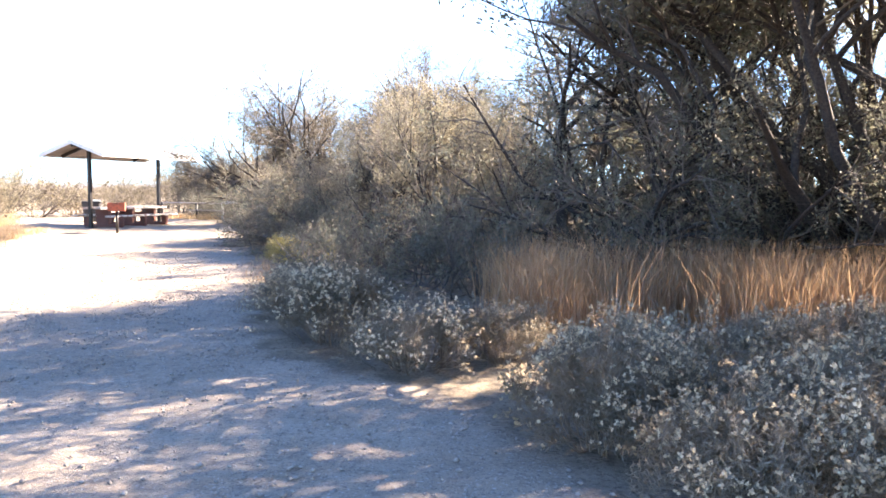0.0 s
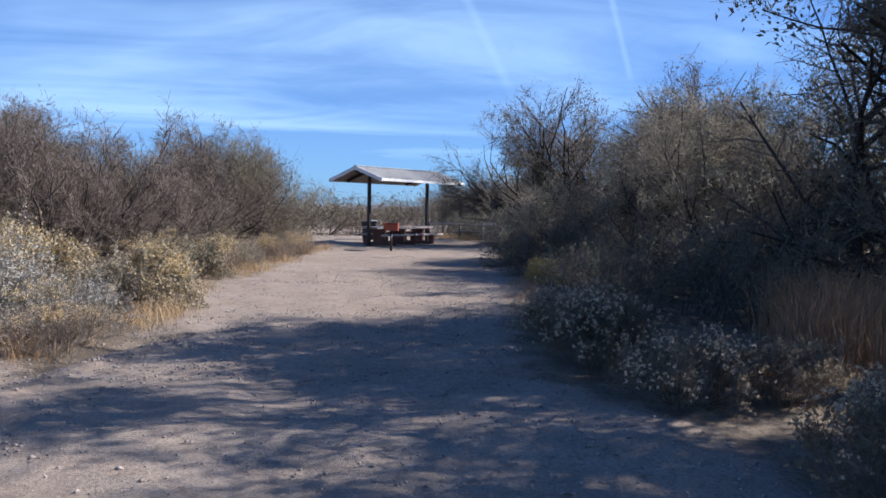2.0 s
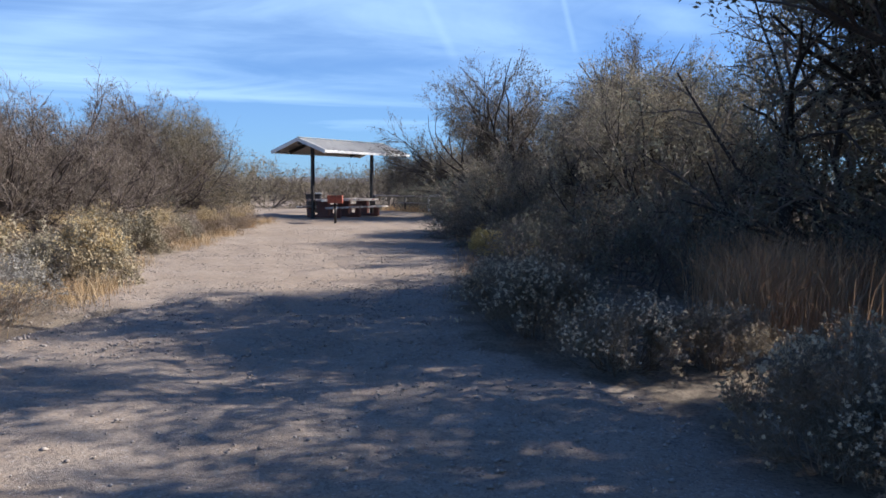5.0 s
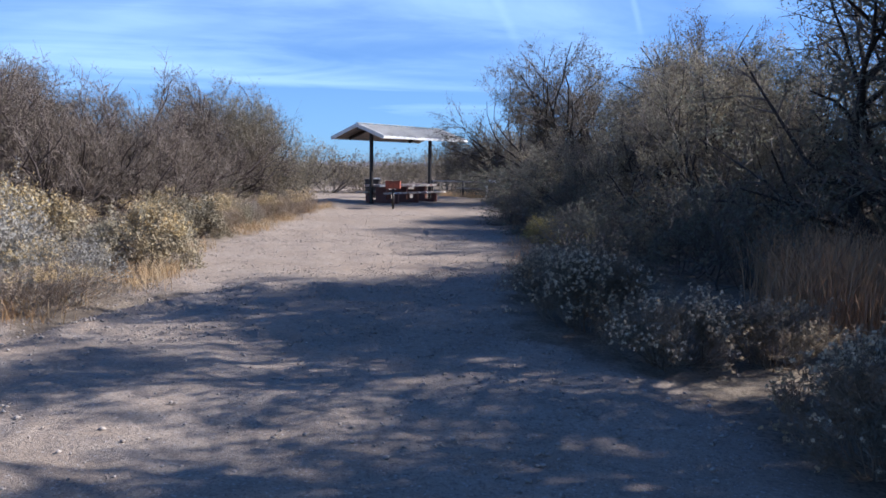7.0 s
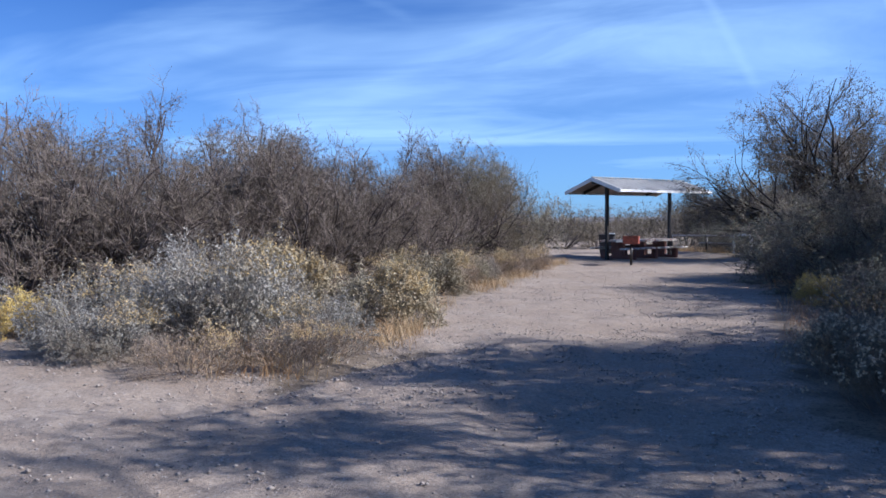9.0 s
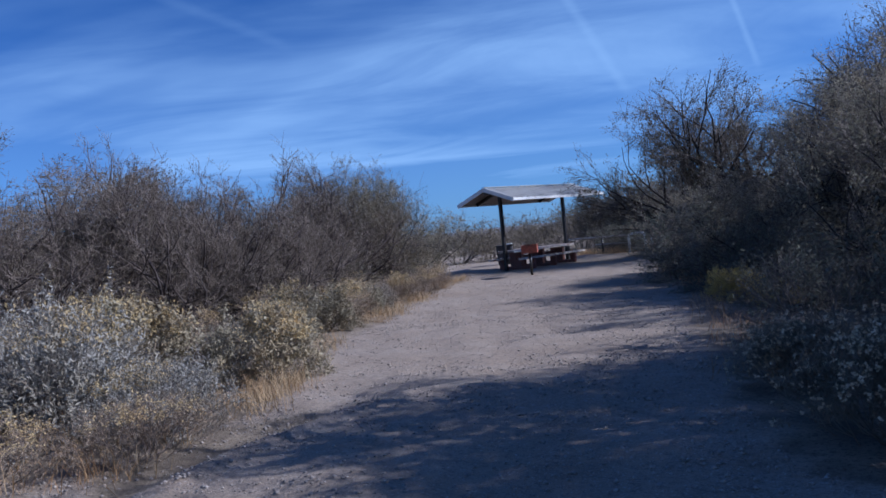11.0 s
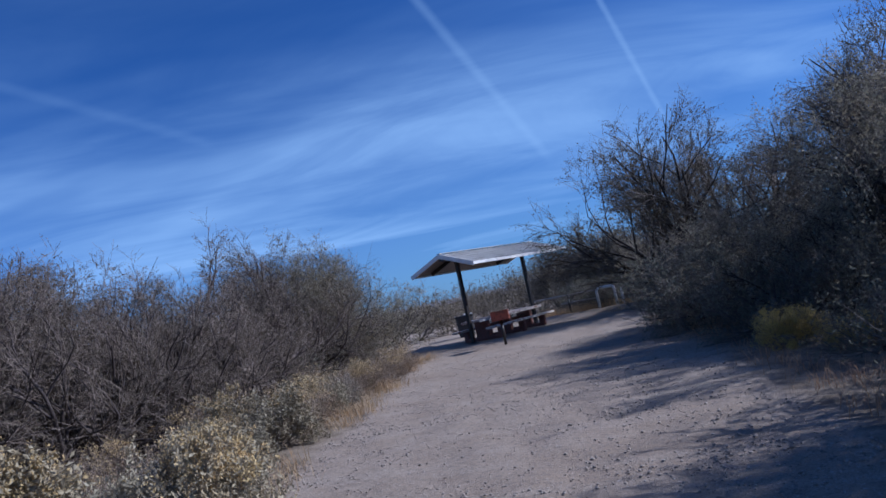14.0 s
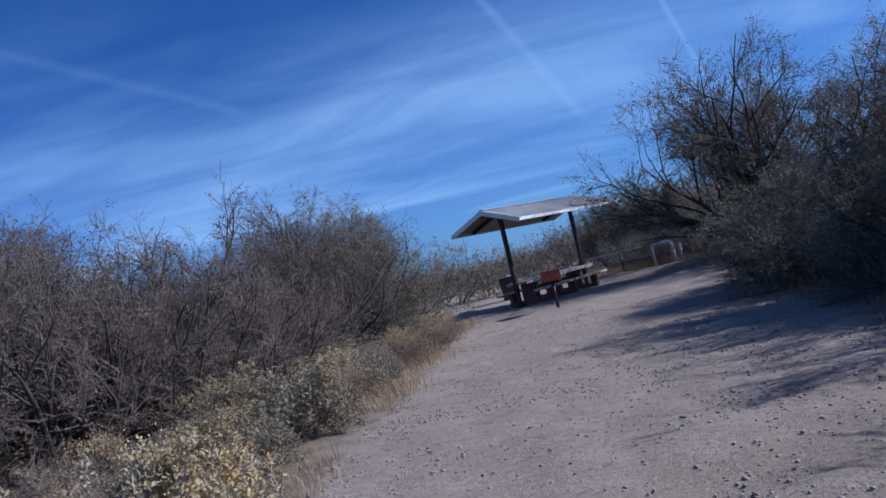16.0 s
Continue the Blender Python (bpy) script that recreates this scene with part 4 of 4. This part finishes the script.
def far_hills():
    verts, faces, n = [], [], 160
    for i in range(n + 1):
        b = radians(-75 + 150 * i / n)
        h = 11 + 5 * noise.noise((i * 0.11, 0, 0)) + 3 * noise.noise((i * 0.37, 5, 0)) + 2.5 * noise.noise((i * 1.1, 9, 0))
        for r, z in ((2000, -6.0), (2160, max(h, 4.0)), (2400, -6.0)):
            verts.append((-r * math.sin(b + 0.35), r * math.cos(b + 0.35), z))
        if i:
            k = 3 * i
            faces += [(k - 3, k, k + 1, k - 2), (k - 2, k + 1, k + 2, k - 1)]
    tagged(new("far_hills", mesh_of("far_hills", verts, faces, M_HILL)), "low blue-grey hills on the horizon", "hills", kind="structure")


far_hills()

# ---------------------------------------------------------------- picnic shelter
P1, P2 = Vector((-14.2, 26.9, 0)), Vector((-13.2, 30.55, 0))
RIDGE = math.degrees(math.atan2(P2.y - P1.y, P2.x - P1.x))
SPAN = (P2 - P1).length


def picnic_shelter():
    """Local x runs along the ridge from the first post."""
    s = thing("picnic_shelter", (P1.x, P1.y, float(rise(P1.x, P1.y))), "two-post picnic shelter with a pale gabled metal roof", "shelter", turn=RIDGE)
    out, half, top, low = 0.85, 1.45, 3.2, 2.7
    for x in (0.0, SPAN):
        part("post", box(0.12, 0.12, 3.0, (x, 0, 1.5), 0.008), M_POST, s, "dark brown square steel post")
        part("base_plate", box(0.28, 0.28, 0.02, (x, 0, 0.02), 0.004), M_POST, s)
    length = SPAN + 2 * out
    for side in (1, -1):
        bm = bmesh.new()
        n = 64
        for i in range(n + 1):
            x = -out + length * i / n
            z = 0.022 if i % 4 in (1, 2) else 0.0
            bm.verts.new((x, 0.0, top + z))
            bm.verts.new((x, side * half, low + z))
        bm.verts.ensure_lookup_table()
        for i in range(n):
            f = (2 * i, 2 * i + 2, 2 * i + 3, 2 * i + 1)
            bm.faces.new([bm.verts[k] for k in (f if side < 0 else f[::-1])])
        bmesh.ops.solidify(bm, geom=bm.faces[:], thickness=0.004)
        part("roof_sheet", bm, M_ROOF, s, "ribbed pale metal roof sheet")
        slope = math.atan2(top - low, half)
        run = math.hypot(half, top - low)
        tilt = Matrix.Rotation(-side * slope, 4, "X")
        for x in (-out, SPAN + out):
            part("fascia", box(0.035, run, 0.14, (x, side * half / 2, (top + low) / 2 - 0.06), 0.004, tilt), M_FASCIA, s, "white gable fascia")
        part("eave_trim", box(length, 0.03, 0.10, (SPAN / 2, side * (half - 0.01), low - 0.045), 0.004), M_FASCIA, s, "chipped white eave trim")
        part("soffit", box(length - 0.08, run - 0.06, 0.02, (SPAN / 2, side * half / 2, (top + low) / 2 - 0.05), 0.0, tilt), M_UNDER, s)
        for x in (0.0, SPAN):
            part("rafter", box(0.1, run - 0.45, 0.14, (x, side * half / 2, (top + low) / 2 - 0.12), 0.006, tilt), M_POST, s)
    part("ridge_beam", box(length - 0.1, 0.1, 0.16, (SPAN / 2, 0, top - 0.16), 0.006), M_POST, s)
    part("ridge_cap", box(length, 0.16, 0.02, (SPAN / 2, 0, top + 0.03), 0.006), M_ROOF, s)


picnic_shelter()


def picnic_table():
    """Long concrete table with two benches; local x runs along the ridge."""
    c = P1.lerp(P2, 0.5)
    t = thing("picnic_table", (c.x, c.y, float(rise(c.x, c.y))), "long red-brown concrete picnic table with chipped pale edges", "table", turn=RIDGE)
    half = 1.85
    part("tabletop", box(2 * half, 0.82, 0.07, (0, 0, 0.725), 0.012), M_TOP, t, "worn tabletop")
    for y in (-0.41, 0.41):
        part("edge_band", box(2 * half + 0.01, 0.035, 0.09, (0, y, 0.715), 0.008), M_CHIPPED, t, "table edge with chipped pale paint")
    for y in (-0.78, 0.78):
        part("bench_seat", box(2 * half + 0.1, 0.28, 0.07, (0, y, 0.425), 0.012), M_CHIPPED, t, "pale chipped bench seat")
    for x in (-1.25, 0.0, 1.25):
        part("pedestal", box(0.16, 0.62, 0.66, (x, 0, 0.34), 0.02), M_REDBROWN, t, "red-brown pedestal")
        part("cross_foot", box(0.18, 1.5, 0.12, (x, 0, 0.06), 0.02), M_REDBROWN, t)
        for y in (-0.78, 0.78):
            part("bench_leg", box(0.16, 0.24, 0.39, (x, y, 0.195), 0.03), M_REDBROWN, t, "red-brown bench support")
    part("stretcher", box(2.7, 0.1, 0.16, (0, 0, 0.45), 0.01), M_REDBROWN, t)


picnic_table()


def park_grill():
    g = thing("park_grill", (-11.85, 24.15, float(rise(-11.85, 24.15))), "rust-red box grill on a single post", "grill", turn=20)
    part("post", pipe([(0, 0, -0.02), (0, 0, 0.72)], 0.045, 12), M_POST, g, "dark steel post", True)
    bm = box(0.52, 0.40, 0.015, (0, 0, 0.72), 0.003)
    for x in (-0.255, 0.255):
        box(0.015, 0.40, 0.27, (x, 0, 0.85), 0.003, None, bm)
    for y in (-0.195, 0.195):
        box(0.52, 0.015, 0.27, (0, y, 0.85), 0.003, None, bm)
    part("firebox", bm, M_RUST, g, "rusty red firebox")
    for i in range(9):
        part("grate_bar", pipe([(-0.22 + 0.055 * i, -0.2, 0.96), (-0.22 + 0.055 * i, 0.2, 0.96)], 0.006, 6), M_POST, g)
    part("grate_handle", pipe([(-0.06, -0.2, 0.96), (-0.06, -0.34, 0.97), (0.06, -0.34, 0.97), (0.06, -0.2, 0.96)], 0.008, 6), M_POST, g)


park_grill()


def litter_bin():
    b = thing("litter_bin", (-16.9, 32.1, float(rise(-16.9, 32.1))), "dark square litter bin with a pale lid", "bin", turn=25)
    bm = bmesh.new()
    rings = []
    for z, w in ((0, 0.31), (0.05, 0.33), (0.78, 0.37), (0.82, 0.37)):
        rings.append([bm.verts.new((x * w, y * w, z)) for x, y in ((-1, -0.8), (-0.8, -1), (0.8, -1), (1, -0.8), (1, 0.8), (0.8, 1), (-0.8, 1), (-1, 0.8))])
    for lo, hi in zip(rings, rings[1:]):
        for k in range(8):
            bm.faces.new((lo[k], lo[(k + 1) % 8], hi[(k + 1) % 8], hi[k]))
    bm.faces.new(rings[0][::-1])
    bm.faces.new(rings[-1])
    part("body", bm, M_BLACK, b)
    part("lid", box(0.78, 0.78, 0.07, (0, 0, 0.855), 0.02), M_BLACK, b)
    part("lid_panel", box(0.40, 0.62, 0.05, (0.16, 0, 0.915), 0.015), M_WHITE, b, "pale lid panel")


litter_bin()


def pipe_rail():
    """Low pipe barrier with a bent frame at one end and a stub post beside it."""
    a, e = Vector((-13.9, 33.6, 0)), Vector((-10.55, 32.75, 0))
    z = float(rise(a.x, a.y))
    r = thing("pipe_barrier", (a.x, a.y, z), "low weathered white pipe barrier beyond the clearing", "barrier", turn=math.degrees(math.atan2(e.y - a.y, e.x - a.x)))
    n = (e - a).length
    part("top_rail", pipe([(-0.6, 0, 0.82), (n - 0.8, 0, 0.82)], 0.032, 10), M_RAIL, r, smooth=True)
    part("lower_rail", pipe([(0.9, 0, 0.5), (n - 0.8, 0, 0.5)], 0.024, 10), M_RAIL, r, smooth=True)
    for x in (-0.55, 1.3):
        part("post", pipe([(x, 0, -0.05), (x, 0, 0.84)], 0.045, 10), M_POST, r, smooth=True)
    part("end_frame", pipe([(n - 0.8, 0, -0.05), (n - 0.8, 0, 0.78), (n - 0.74, 0, 0.86), (n - 0.12, 0, 0.86), (n - 0.03, 0, 0.82), (n, 0, 0.72), (n, 0, -0.05)], 0.055, 10),
         M_WHITE, r, "white bent pipe end frame", True)
    p = thing("stub_post", (-10.25, 32.6, float(rise(-10.25, 32.6))), "short white pipe post beside the barrier", "post")
    part("post", pipe([(0, 0, -0.05), (0, 0, 0.7)], 0.05, 10), M_WHITE, p, smooth=True)
    part("cap", pipe([(0, 0, 0.7), (0, 0, 0.73)], 0.056, 10), M_WHITE, p, smooth=True)


pipe_rail()


def dead_limb():
    """A bare broken limb that reaches out low from the spreading tree."""
    m = big.matrix_world.inverted()
    pts = [m @ Vector(p) for p in ((-7.3, 31.3, 0.75), (-8.3, 31.3, 1.0), (-9.4, 31.1, 1.3), (-10.0, 31.55, 1.48), (-10.5, 31.85, 1.62))]
    part("dead_limb", pipe(pts, 0.055, 8), M_BARK, big, "dark bare broken limb", True)


dead_limb()
